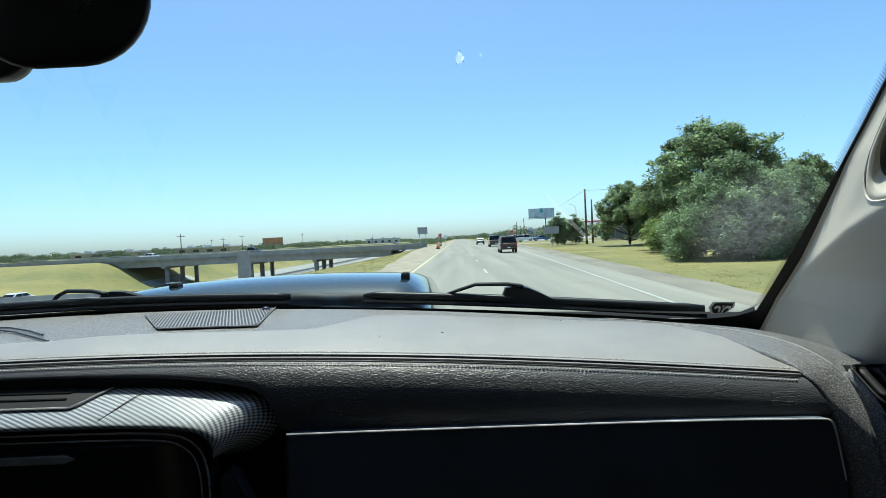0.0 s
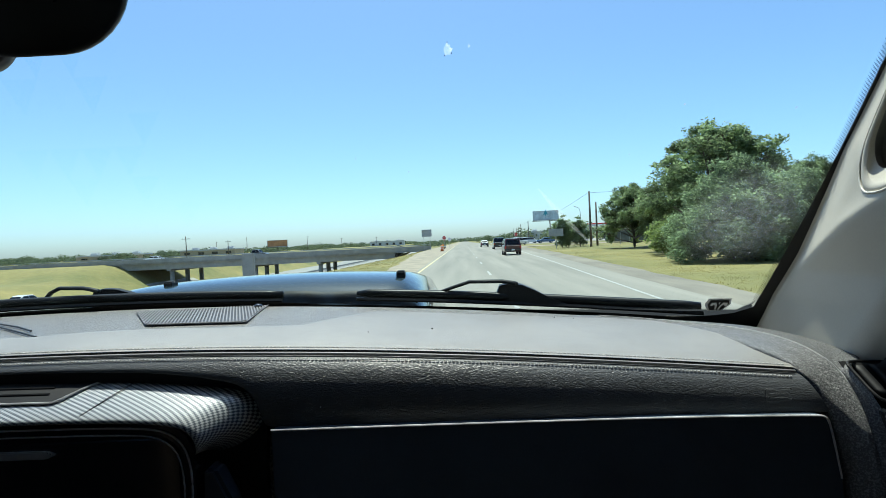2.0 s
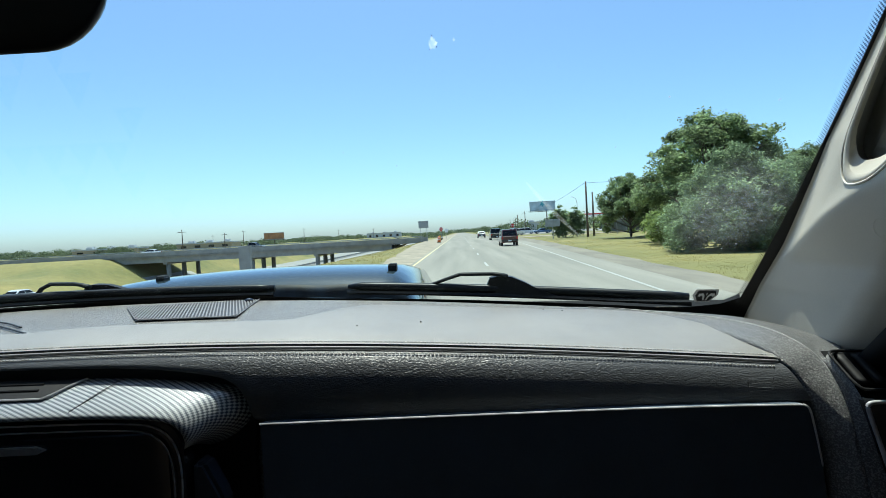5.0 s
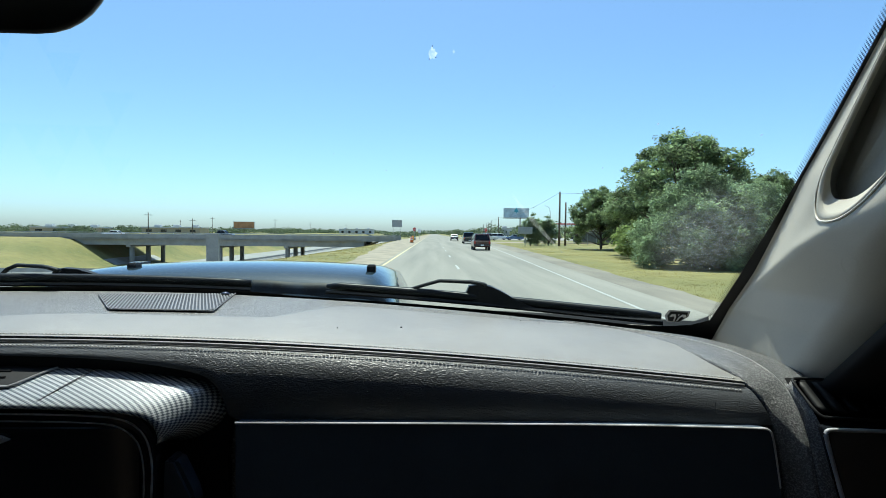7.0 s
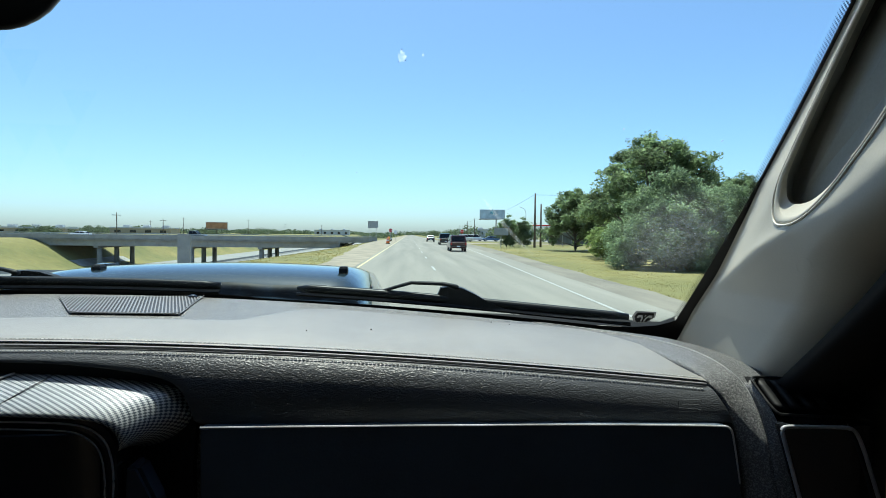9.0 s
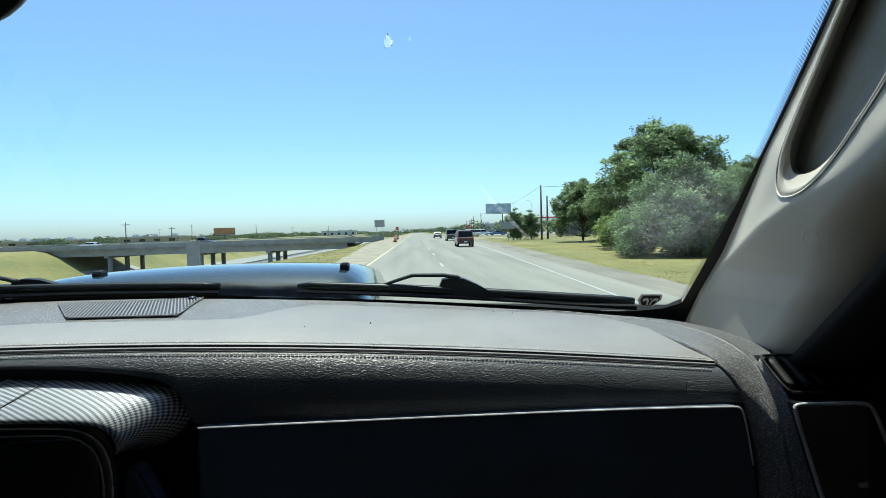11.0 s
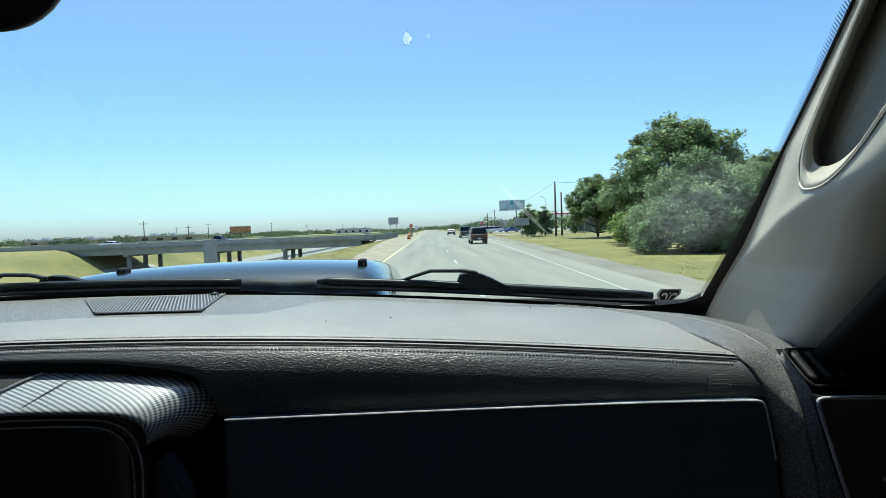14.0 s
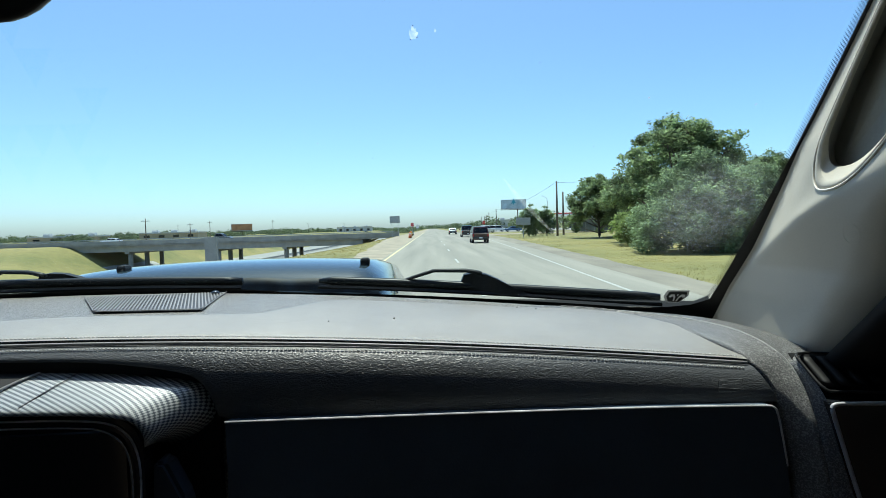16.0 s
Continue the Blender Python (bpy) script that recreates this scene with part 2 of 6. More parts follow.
M = {
    # top leather paler than the front: dust, plus sky sheen put into the colour
    "pad": leather("dusty leather greyed by sheen", (0.232, 0.226, 0.210), 560, 0.42, 0.42, 0.55),
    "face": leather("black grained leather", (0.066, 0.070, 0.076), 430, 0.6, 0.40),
    "grain": leather("grained dark plastic", (0.085, 0.085, 0.080), 640, 1.0, 0.36, 0.5, (0.36, 0.355, 0.34)),
    "dark": surface("black plastic", (0.009, 0.0095, 0.011), 0.6, spec=0.3, vary=0.2, scale=10, fine=200, bump=0.05, dist=0.001),
    "glovebox": surface("soft black plastic", (0.052, 0.078, 0.118), 0.65, vary=0.1, scale=12, fine=400, bump=0.2, dist=0.0008),
    "gloss": surface("gloss black plastic", (0.016, 0.019, 0.024), 0.12, vary=0.1, scale=20, fine=300, bump=0, coat=0.6),
    "thread": surface("grey thread", (0.72, 0.72, 0.70), 0.7, vary=0.2, scale=300, fine=900, bump=0.2, dist=0.0005),
    "rubber": surface("wiper rubber", (0.005, 0.005, 0.006), 0.42, vary=0.2, scale=15, fine=200, bump=0.05, dist=0.001, spec=0.25),
    "beige": surface("light grey-beige trim", (0.54, 0.515, 0.44), 0.6, vary=0.06, scale=6, fine=500, bump=0.1, dist=0.0006),
    "felt": surface("brown cab lining", (0.085, 0.065, 0.048), 0.9, vary=0.2, scale=12, fine=150, bump=0.1),
    "silver": surface("satin silver trim", (0.5, 0.51, 0.53), 0.3, vary=0.1, scale=20, fine=200, bump=0, metal=0.9),
    "carbon": woven("carbon-look weave"),
    "paint_blue": surface("metallic blue-grey car paint", (0.018, 0.034, 0.046), 0.5, vary=0.12, scale=3, fine=700, bump=0.02, metal=0.0, spec=0.06, coat=1.0, dist=0.0005),
    "glass": pane("windshield glass"),
    "dim_glass": pane("cabin-dimming glass", (0.28, 0.28, 0.28)),
    "slat": surface("dusty grey slat plastic", (0.23, 0.23, 0.235), 0.5, vary=0.12, scale=40, fine=400, bump=0.1, dist=0.0005),
    "navy": surface("navy rear-edge shade", (0.008, 0.015, 0.026), 0.5, vary=0.5, scale=26, fine=120, bump=0.04, dist=0.002, spec=0.15),
    "band": leather("dark grained band plastic", (0.072, 0.074, 0.075), 640, 0.8, 0.35, 0.5, (0.22, 0.22, 0.22)),
    "crest": leather("pale crest highlight", (0.30, 0.305, 0.30), 640, 0.5, 0.32),
    "headliner": surface("light woven headliner", (0.50, 0.465, 0.40), 0.9, vary=0.08, scale=12, fine=300, bump=0.1, dist=0.002),
    "lining": surface("tan door lining", (0.42, 0.24, 0.13), 0.8, vary=0.12, scale=12, fine=150, bump=0.1),
    "asphalt": surface("worn pale asphalt", (0.262, 0.240, 0.198), 0.85, vary=0.16, scale=0.9, fine=30, bump=0.25, stretch=22),
    "shoulder": surface("gravelly shoulder", (0.33, 0.275, 0.20), 0.9, vary=0.18, scale=0.8, fine=25, bump=0.5),
    "gravel": surface("dusty grey-brown shoulder", (0.235, 0.205, 0.160), 0.9, vary=0.18, scale=0.9, fine=25, bump=0.5, stretch=5),
    "line": surface("worn white road paint", (0.40, 0.39, 0.355), 0.7, vary=0.12, scale=3, fine=60, bump=0.1),
    "yellow_line": surface("worn yellow road paint", (0.60, 0.50, 0.27), 0.7, vary=0.15, scale=3, fine=60, bump=0.1),
    "tar": surface("crack sealing tar", (0.10, 0.095, 0.085), 0.6, vary=0.2, scale=4, fine=40, bump=0.1),
    "concrete": surface("weathered concrete", (0.34, 0.33, 0.305), 0.85, vary=0.12, scale=0.6, fine=18, bump=0.2),
    "freeway": surface("pale worn freeway concrete", (0.27, 0.26, 0.235), 0.85, vary=0.1, scale=0.25, fine=12, bump=0.15),
    "ground": surface("summer grass ground", (0.235, 0.19, 0.065), 0.95, vary=0.25, scale=0.09, fine=0.9, bump=0.8, tint=(0.135, 0.135, 0.040), dist=0.05),
    "blade": foliage("grass blades", (0.235, 0.19, 0.06), 0.45),
    "bark": surface("grey-brown bark", (0.14, 0.115, 0.09), 0.9, vary=0.25, scale=3, fine=25, bump=0.6),
    "leaf": foliage("oak foliage", (0.175, 0.22, 0.11), 0.55),
    "leaf_light": foliage("leafy thicket foliage", (0.18, 0.23, 0.125), 0.55),
    "leaf_bright": foliage("bright bush foliage", (0.18, 0.225, 0.08), 0.6),
    "leaf_far": foliage("far foliage", (0.12, 0.15, 0.085), 0.3),
    "galv": surface("galvanised steel", (0.42, 0.43, 0.43), 0.45, vary=0.15, scale=6, fine=60, bump=0.05, metal=0.7),
    "sign_back": surface("bare aluminium sign back", (0.40, 0.41, 0.42), 0.5, vary=0.1, scale=3, fine=40, bump=0, metal=0.4),
    "sign_yellow": surface("yellow sign sheeting", (0.85, 0.50, 0.03), 0.5, vary=0.06, scale=4, fine=60, bump=0),
    "sign_red": surface("red sign sheeting", (0.55, 0.035, 0.03), 0.5, vary=0.06, scale=4, fine=60, bump=0),
    "sign_white": surface("white sign sheeting", (0.8, 0.8, 0.8), 0.5, vary=0.05, scale=4, fine=60, bump=0),
    "black": surface("black sheeting", (0.015, 0.015, 0.015), 0.5, vary=0.1, scale=4, fine=60, bump=0),
    "drum": surface("orange traffic plastic", (0.75, 0.17, 0.03), 0.5, vary=0.1, scale=5, fine=60, bump=0),
    "car_red": surface("faded dark red car paint", (0.065, 0.012, 0.013), 0.3, vary=0.12, scale=2, fine=60, bump=0, coat=0.7),
    "car_white": surface("white car paint", (0.72, 0.72, 0.72), 0.3, vary=0.04, scale=2, fine=60, bump=0, coat=0.7),
    "car_black": surface("black car paint", (0.02, 0.02, 0.022), 0.25, vary=0.1, scale=2, fine=60, bump=0, coat=0.7),
    "car_grey": surface("grey car paint", (0.14, 0.15, 0.17), 0.28, vary=0.08, scale=2, fine=60, bump=0, coat=0.7, metal=0.3),
    "car_blue": surface("blue car paint", (0.05, 0.12, 0.26), 0.28, vary=0.08, scale=2, fine=60, bump=0, coat=0.7),
    "tint": surface("tinted car glass", (0.012, 0.014, 0.016), 0.08, vary=0.1, scale=2, fine=60, bump=0, spec=0.7),
    "tyre": surface("tyre rubber", (0.02, 0.02, 0.02), 0.85, vary=0.2, scale=6, fine=60, bump=0.1),
    "lamp_red": surface("red tail lamp lens", (0.4, 0.02, 0.02), 0.2, vary=0.1, scale=6, fine=60, bump=0, coat=0.6),
    "stucco": surface("tan stucco wall", (0.42, 0.35, 0.24), 0.9, vary=0.08, scale=0.4, fine=10, bump=0.1),
    "fence_screen": surface("faded grey fence screen", (0.16, 0.17, 0.16), 0.9, vary=0.2, scale=1.2, fine=30, bump=0.2),
    "roof": surface("pale metal roof", (0.55, 0.55, 0.54), 0.5, vary=0.08, scale=0.5, fine=10, bump=0.05),
    "teal": surface("teal metal fascia", (0.06, 0.30, 0.36), 0.5, vary=0.08, scale=0.5, fine=10, bump=0.05),
    "brick": surface("grey masonry wall", (0.30, 0.28, 0.27), 0.9, vary=0.12, scale=0.8, fine=14, bump=0.2),
    "poster": surface("sun-bleached poster", (0.45, 0.55, 0.58), 0.6, vary=0.2, scale=0.4, fine=3, bump=0),
    "poster_orange": surface("orange-brown poster", (0.48, 0.25, 0.12), 0.6, vary=0.2, scale=0.4, fine=3, bump=0),
    "wood_pole": surface("weathered pole timber", (0.12, 0.095, 0.075), 0.9, vary=0.2, scale=1.5, fine=30, bump=0.3),
    "seam_light": surface("pale trim edge", (0.75, 0.73, 0.66), 0.5, vary=0.1, scale=30, fine=300, bump=0),
    "grip": surface("shade-dark grip hollow", (0.27, 0.275, 0.25), 0.7, vary=0.1, scale=8, fine=300, bump=0.1, dist=0.001),
    # pale colour paints the sun highlight along the glove door's lip
    "edge_shine": surface("bright lip highlight", (0.7, 0.71, 0.72), 0.3, vary=0.2, scale=30, fine=300, bump=0),
    "rim_dark": surface("dark satin rim", (0.3, 0.31, 0.325), 0.3, vary=0.15, scale=30, fine=300, bump=0),
    "rim_grey": surface("grey painted frame", (0.42, 0.43, 0.45), 0.35, vary=0.12, scale=30, fine=300, bump=0, metal=0.1),
    "cheek": surface("dark blue-grey satin plastic", (0.035, 0.048, 0.072), 0.4, vary=0.1, scale=30, fine=300, bump=0),
    "mirror_body": surface("satin black mirror plastic", (0.014, 0.018, 0.026), 0.3, vary=0.1, scale=20, fine=300, bump=0),
    "mirror_shell": surface("dark grey mirror plastic", (0.03, 0.032, 0.035), 0.35, vary=0.1, scale=30, fine=300, bump=0),
    "chip": faint("broken glass flake", (0.95, 0.95, 0.92), 0.2),
    "smear": faint("dried wiper smear", (0.85, 0.86, 0.84), 0.07),
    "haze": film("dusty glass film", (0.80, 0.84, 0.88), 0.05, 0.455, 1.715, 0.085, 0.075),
    "speck": faint("dried insect speck", (0.25, 0.30, 0.36), 0.55),
    "dust": faint("pale dust speck", (0.9, 0.92, 0.92), 0.25),
}


# ---- mesh helpers ----
def chaikin(pts, times=2):
    """Cuts the corners of an open line, keeping its ends."""
    for _ in range(times):
        out = [pts[0]]
        for a, b in zip(pts, pts[1:]):
            out += [tuple(0.75 * p + 0.25 * q for p, q in zip(a, b)), tuple(0.25 * p + 0.75 * q for p, q in zip(a, b))]
        pts = out + [pts[-1]]
    return pts


def finish(name, bm, material, smooth=False):
    me = bpy.data.meshes.new(name)
    bmesh.ops.recalc_face_normals(bm, faces=bm.faces)
    bm.to_mesh(me)
    bm.free()
    me.materials.append(M[material] if isinstance(material, str) else material)
    if smooth:
        for p in me.polygons:
            p.use_smooth = True
    return me


def part(name, bm, material, parent, label="", smooth=False):
    ob = new(name, finish(name, bm, material, smooth))
    ob.parent = parent
    if label:
        ob["label"] = label
    return ob


def share(name, mesh, parent, m=None):
    """One more piece on mesh data that others use too."""
    ob = new(name, mesh)
    ob.parent = parent
    if m is not None:
        ob.matrix_basis = m
    return ob


def thing(name, label, category, m=None, group=""):
    ob = tagged(new(name), label, category, group)
    ob.empty_display_size = 0.2
    if m is not None:
        ob.matrix_basis = m
    return ob


def single(name, bm, material, label, category, m=None, kind="", group="", smooth=False):
    ob = tagged(new(name, finish(name, bm, material, smooth)), label, category, group, kind)
    if m is not None:
        ob.matrix_basis = m
    return ob


def loft(rows, closed=False, caps=False, bm=None):
    bm = bm or bmesh.new()
    vs = [[bm.verts.new(p) for p in row] for row in rows]
    for a, b in zip(vs, vs[1:]):
        count = len(a)
        for i in range(count if closed else count - 1):
            j = (i + 1) % count
            bm.faces.new((a[i], a[j], b[j], b[i]))
    if caps:
        bm.faces.new(vs[0][::-1])
        bm.faces.new(vs[-1])
    return bm


def box(x0, x1, y0, y1, z0, z1, bevel=0.0, bm=None, segments=2):
    out = bm or bmesh.new()
    vs = bmesh.ops.create_cube(out, size=1, matrix=Matrix.LocRotScale(((x0 + x1) / 2, (y0 + y1) / 2, (z0 + z1) / 2), None, (x1 - x0, y1 - y0, z1 - z0)))["verts"]
    if bevel:
        bmesh.ops.bevel(out, geom=list({e for v in vs for e in v.link_edges}), offset=bevel, segments=segments, affect="EDGES", profile=0.5)
    return out


def tube(points, radius, sides=8, bm=None, flat=1.0):
    """A round bar along points; radius may be one number or one for each point."""
    points = [Vector(p) for p in points]
    radii = radius if isinstance(radius, (list, tuple)) else [radius] * len(points)
    rows = []
    for i, p in enumerate(points):
        d = (points[min(i + 1, len(points) - 1)] - points[max(i - 1, 0)]).normalized()
        side = d.cross(Vector((0, 0, 1)))
        side = side.normalized() if side.length > 1e-3 else Vector((1, 0, 0))
        up = side.cross(d)
        rows.append([p + radii[i] * (math.cos(a) * side + flat * math.sin(a) * up) for a in (2 * math.pi * k / sides for k in range(sides))])
    return loft(rows, closed=True, caps=True, bm=bm)


def slab(outline, y0, y1, bm=None, bevel=0.0):
    """A plate: an outline in x and z, from depth y0 to y1."""
    out = bm or bmesh.new()
    a = [out.verts.new((x, y0, z)) for x, z in outline]
    b = [out.verts.new((x, y1, z)) for x, z in outline]
    out.faces.new(a[::-1])
    out.faces.new(b)
    for i in range(len(a)):
        j = (i + 1) % len(a)
        out.faces.new((a[i], a[j], b[j], b[i]))
    if bevel:
        bmesh.ops.bevel(out, geom=[e for e in out.edges], offset=bevel, segments=2, affect="EDGES")
    return out


def rounded(x0, x1, z0, z1, r, steps=5):
    pts = []
    for cx, cz, a0 in ((x1 - r, z1 - r, 0), (x0 + r, z1 - r, 90), (x0 + r, z0 + r, 180), (x1 - r, z0 + r, 270)):
        for k in range(steps + 1):
            a = radians(a0 + 90 * k / steps)
            pts.append((cx + r * math.cos(a), cz + r * math.sin(a)))
    return pts


def smooth_curve(xs, ys, degree=3):
    c = np.polyfit(xs, ys, degree)
    return lambda x: float(np.polyval(c, x))


# the road's frame: it runs ahead of the truck, a little to its right
ROAD = pose(0.07, 0.05, 0, 0, 0, -1.3)


def W(x, y, z=0.0, rz=0.0):
    return ROAD @ pose(x, y, z, 0, 0, rz)


# ---- the pickup truck that the camera rides in ----
def y_far(x):
    return 1.02 - 0.25 * (x + 0.29) ** 2


def glass_at(x, z):
    return Vector((x, y_far(x) + 0.02 - (z - 1.585), z))


z_stitch = smooth_curve([-1.1, -0.6, -0.37, -0.25, -0.13, -0.01, 0.12, 0.25, 0.38, 0.45], [1.578, 1.590, 1.592, 1.590, 1.586, 1.579, 1.571, 1.560, 1.547, 1.540], 4)
z_edge = smooth_curve([-1.1, -0.64, -0.25, -0.04, 0.14, 0.32, 0.49], [1.592, 1.602, 1.602, 1.588, 1.575, 1.563, 1.556], 3)
FRONT = 0.655


def z_top(x, y):
    s = (y - FRONT) / (y_far(x) - FRONT)
    z = z_stitch(min(x, 0.47)) * (1 - s) + z_edge(min(x, 0.5)) * s + 0.010 * 4 * s * (1 - s) * (0.6 if x < 0.2 else 0.5)
    return z - 2.2 * max(0.0, x - 0.475) ** 2 - 0.35 * max(0.0, x - 0.5)


truck = thing("pickup_truck", "blue-grey pickup truck with worn black dashboard, standing on the road", "truck")

# hood: raised middle, round shoulders, falling forward
rows = []
for y, crest in ((1.10, 1.580), (1.113, 1.600), (1.130, 1.615), (1.155, 1.6265), (1.19, 1.634), (1.25, 1.639), (1.33, 1.640), (1.45, 1.635), (1.6, 1.625), (1.8, 1.606), (2.0, 1.58), (2.25, 1.53), (2.35, 1.46), (2.38, 1.30)):
    row = []
    for k in range(61):
        u = -1 + 2 * k / 60
        x = -0.315 + 0.95 * u
        d = abs(x + 0.315)
        grow = 0.02 * (y - 1.2)
        edge = 1 / (1 + math.exp((d - (0.338 if u > 0 else 0.405) - grow) / (0.011 if u > 0 else 0.02)))
        z = crest - 0.190 + 0.177 * edge + 0.013 * (1 - min(1, d / 0.33) ** 2) - 0.05 * max(0, (d - 0.6)) ** 2 / 0.1
        row.append((x, y - 0.12 * (d / 0.95) ** 2, z))
    rows.append(row)
hood = part("hood", loft(rows), "paint_blue", truck, "blue-grey painted hood with a raised middle", smooth=True)
# strip from the hood's rear edge to the wipers: shade and streaky reflections as colour
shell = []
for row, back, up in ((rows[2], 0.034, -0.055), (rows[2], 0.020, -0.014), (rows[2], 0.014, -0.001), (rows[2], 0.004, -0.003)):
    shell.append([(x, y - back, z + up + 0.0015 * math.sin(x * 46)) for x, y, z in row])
part("cowl_panel", loft(shell), "navy", truck, "dark strip for the shade and reflections behind the hood", smooth=True)
for x in (-0.537, -0.037):
    bm = loft([[(x + sx * w * 0.72, 1.215 + sy * d, 1.618 + (z - 1.618) * 0.9) for sx, sy in ((-1, -1), (1, -1), (1, 1), (-1, 1))] for w, d, z in ((0.0125, 0.012, 1.618), (0.0125, 0.012, 1.638), (0.010, 0.010, 1.6425), (0.006, 0.006, 1.644))], closed=True, caps=True)
    part("washer_nozzle", bm, "dark", hood, "black plastic washer nozzle")
# silver tube draws the bright highlight along the hood's rear edge
bm = tube([(-0.29 + 0.5 * math.sin(a) * 0.66, 1.128 + 0.004 * math.cos(a), 1.598 + 0.004 * math.cos(a * 2)) for a in np.linspace(-1.5, 1.5, 24)], 0.002, 6)
part("hood_seal", bm, "silver", hood)
# fenders and front beneath the hood
part("fender", box(-1.22, 0.66, 1.05, 2.3, 0.55, 1.30, 0.05), "paint_blue", truck)
# cowl under the wipers
rows = []
for k in range(41):
    x = -1.12 + 1.68 * k / 40
    y = y_far(x)
    low = min(1.0, max(0.0, (x - 0.15) / 0.15))
    rows.append([(x, y + 0.005, z_edge(min(x, 0.5)) - 0.020), (x, y + 0.045, z_edge(min(x, 0.5)) - 0.018), (x, y + 0.10, z_edge(min(x, 0.5)) - 0.012 - 0.014 * low), (x, y + 0.15, z_edge(min(x, 0.5)) - 0.016 - 0.020 * low), (x, y + 0.17, 1.48)])
part("cowl", loft(rows), "dark", truck, "black plastic cowl below the windshield", smooth=True)

# windshield: raked, curved sheet of glass with thickness
rows = []
for i in range(15):
    z = 1.56 + 0.50 * i / 14
    rows.append([glass_at(-1.13 + 1.68 * k / 40, z) for k in range(41)])
bm = loft(rows)
bmesh.ops.solidify(bm, geom=list(bm.faces), thickness=0.005)
shield = part("windshield", bm, "glass", truck, "raked windshield glass with chips and smears", smooth=True)
shield.visible_shadow = False

# black border along the pillar and the dots that fade from it
EDGE = smooth_curve([1.56, 1.60, 1.663, 1.738, 1.80, 1.85, 1.903], [0.527, 0.531, 0.530, 0.524, 0.520, 0.516, 0.511], 2)
IN = Vector((0, -0.004, -0.004))
rows = []
for k in range(35):
    z = 1.50 + 0.56 * k / 34
    e = EDGE(z)
    rows.append([glass_at(x, z) + IN * 1.05 for x in (e - 0.006, e + 0.04)])
border = part("glass_border", loft(rows), "black", shield, "black printed border of the windshield")
bm = bmesh.new()
for row, (off, r) in enumerate(((0.0092, 0.0010), (0.0107, 0.0010), (0.0122, 0.0009), (0.0137, 0.0008), (0.0151, 0.0005))):
    for k in range(196):
        z = 1.575 + (k + 0.5 * (row % 2)) * 0.0025
        c = glass_at(EDGE(z) - off + 0.003, z) + IN
        vs = [bm.verts.new(c + r * Vector((math.cos(a), -0.7 * math.sin(a), 0.7 * math.sin(a)))) for a in (2 * math.pi * j / 8 for j in range(8))]
        bm.faces.new(vs)
tagged(part("border_dot", bm, "black", shield), kind="stuff")
rows = []
for k in range(61):
    x = -1.13 + 1.66 * k / 60
    lift = 0.012 + 0.006 * min(1.0, max(0.0, (-0.15 - x) / 0.1)) + 0.006 * min(1.0, max(0.0, (x - 0.43) / 0.05)) + 0.02 * max(0.0, (x - 0.47) / 0.06) ** 2
    rows.append([glass_at(x, z) + IN for z in (1.545, z_edge(min(x, 0.5)) - 0.006 + lift)])
part("glass_border", loft(rows), "black", shield)
# chips, specks and dried smears on the glass
def flake(x, z, pts):
    bm = bmesh.new()
    vs = [bm.verts.new(glass_at(x + dx, z + dz) + IN * 1.1) for dx, dz in pts]
    bm.faces.new(vs)
    return bm
part("glass_chip", flake(0.080, 1.918, [(-0.0048, 0.000), (-0.0042, 0.0035), (-0.003, 0.0026), (-0.0016, 0.006), (-0.0002, 0.0062), (0.0008, 0.004), (0.0028, 0.0042), (0.0026, 0.002), (0.0056, 0.0006), (0.0040, -0.0014), (0.0024, -0.0046), (-0.0004, -0.0036), (-0.0038, -0.0050), (-0.0036, -0.002)]), "chip", shield, "pale broken chip in the glass")
for dx, dz in ((-0.0038, -0.0045), (0.0036, -0.0032), (-0.0006, 0.0062)):
    part("insect_speck", flake(0.080 + dx, 1.918 + dz, [(-0.0006, 0), (0, 0.0008), (0.0008, 0.0005), (0.0003, -0.0005)]), "cheek", shield)
part("glass_chip", flake(0.1035, 1.919, [(-0.0012, 0), (0, 0.0022), (0.0016, 0), (0, -0.0016)]), "chip", shield)
for x, z, s in ((0.345, 1.845, 0.0016), (0.40, 1.82, 0.0015), (0.455, 1.83, 0.002), (0.30, 1.80, 0.0012), (-0.05, 1.82, 0.0012), (0.02, 1.80, 0.0015), (0.22, 1.885, 0.0012), (0.43, 1.70, 0.0014)):
    part("insect_speck", flake(x, z, [(-0.6 * s, 0), (-0.2 * s, 0.6 * s), (0.9 * s, 0.4 * s), (0.6 * s, -0.3 * s), (0, -0.6 * s)]), "speck", shield)
bm = bmesh.new()
for k in range(24):
    u = k / 24
    w = 0.0035 * math.sin(math.pi * min(1, u + 0.05)) + 0.0004
    a, b = [(0.196 + 0.080 * v + 0.012 * v * v, 1.768 - 0.086 * v) for v in (u, (k + 1) / 24)]
    w2 = 0.0035 * math.sin(math.pi * min(1, u + 0.05 + 1 / 24)) + 0.0004
    bm.faces.new([bm.verts.new(glass_at(px + dx, pz) + IN * 1.2) for (px, pz), dx in ((a, -w), (a, w), (b, w2), (b, -w2))])
part("glass_smear", bm, "smear", shield)
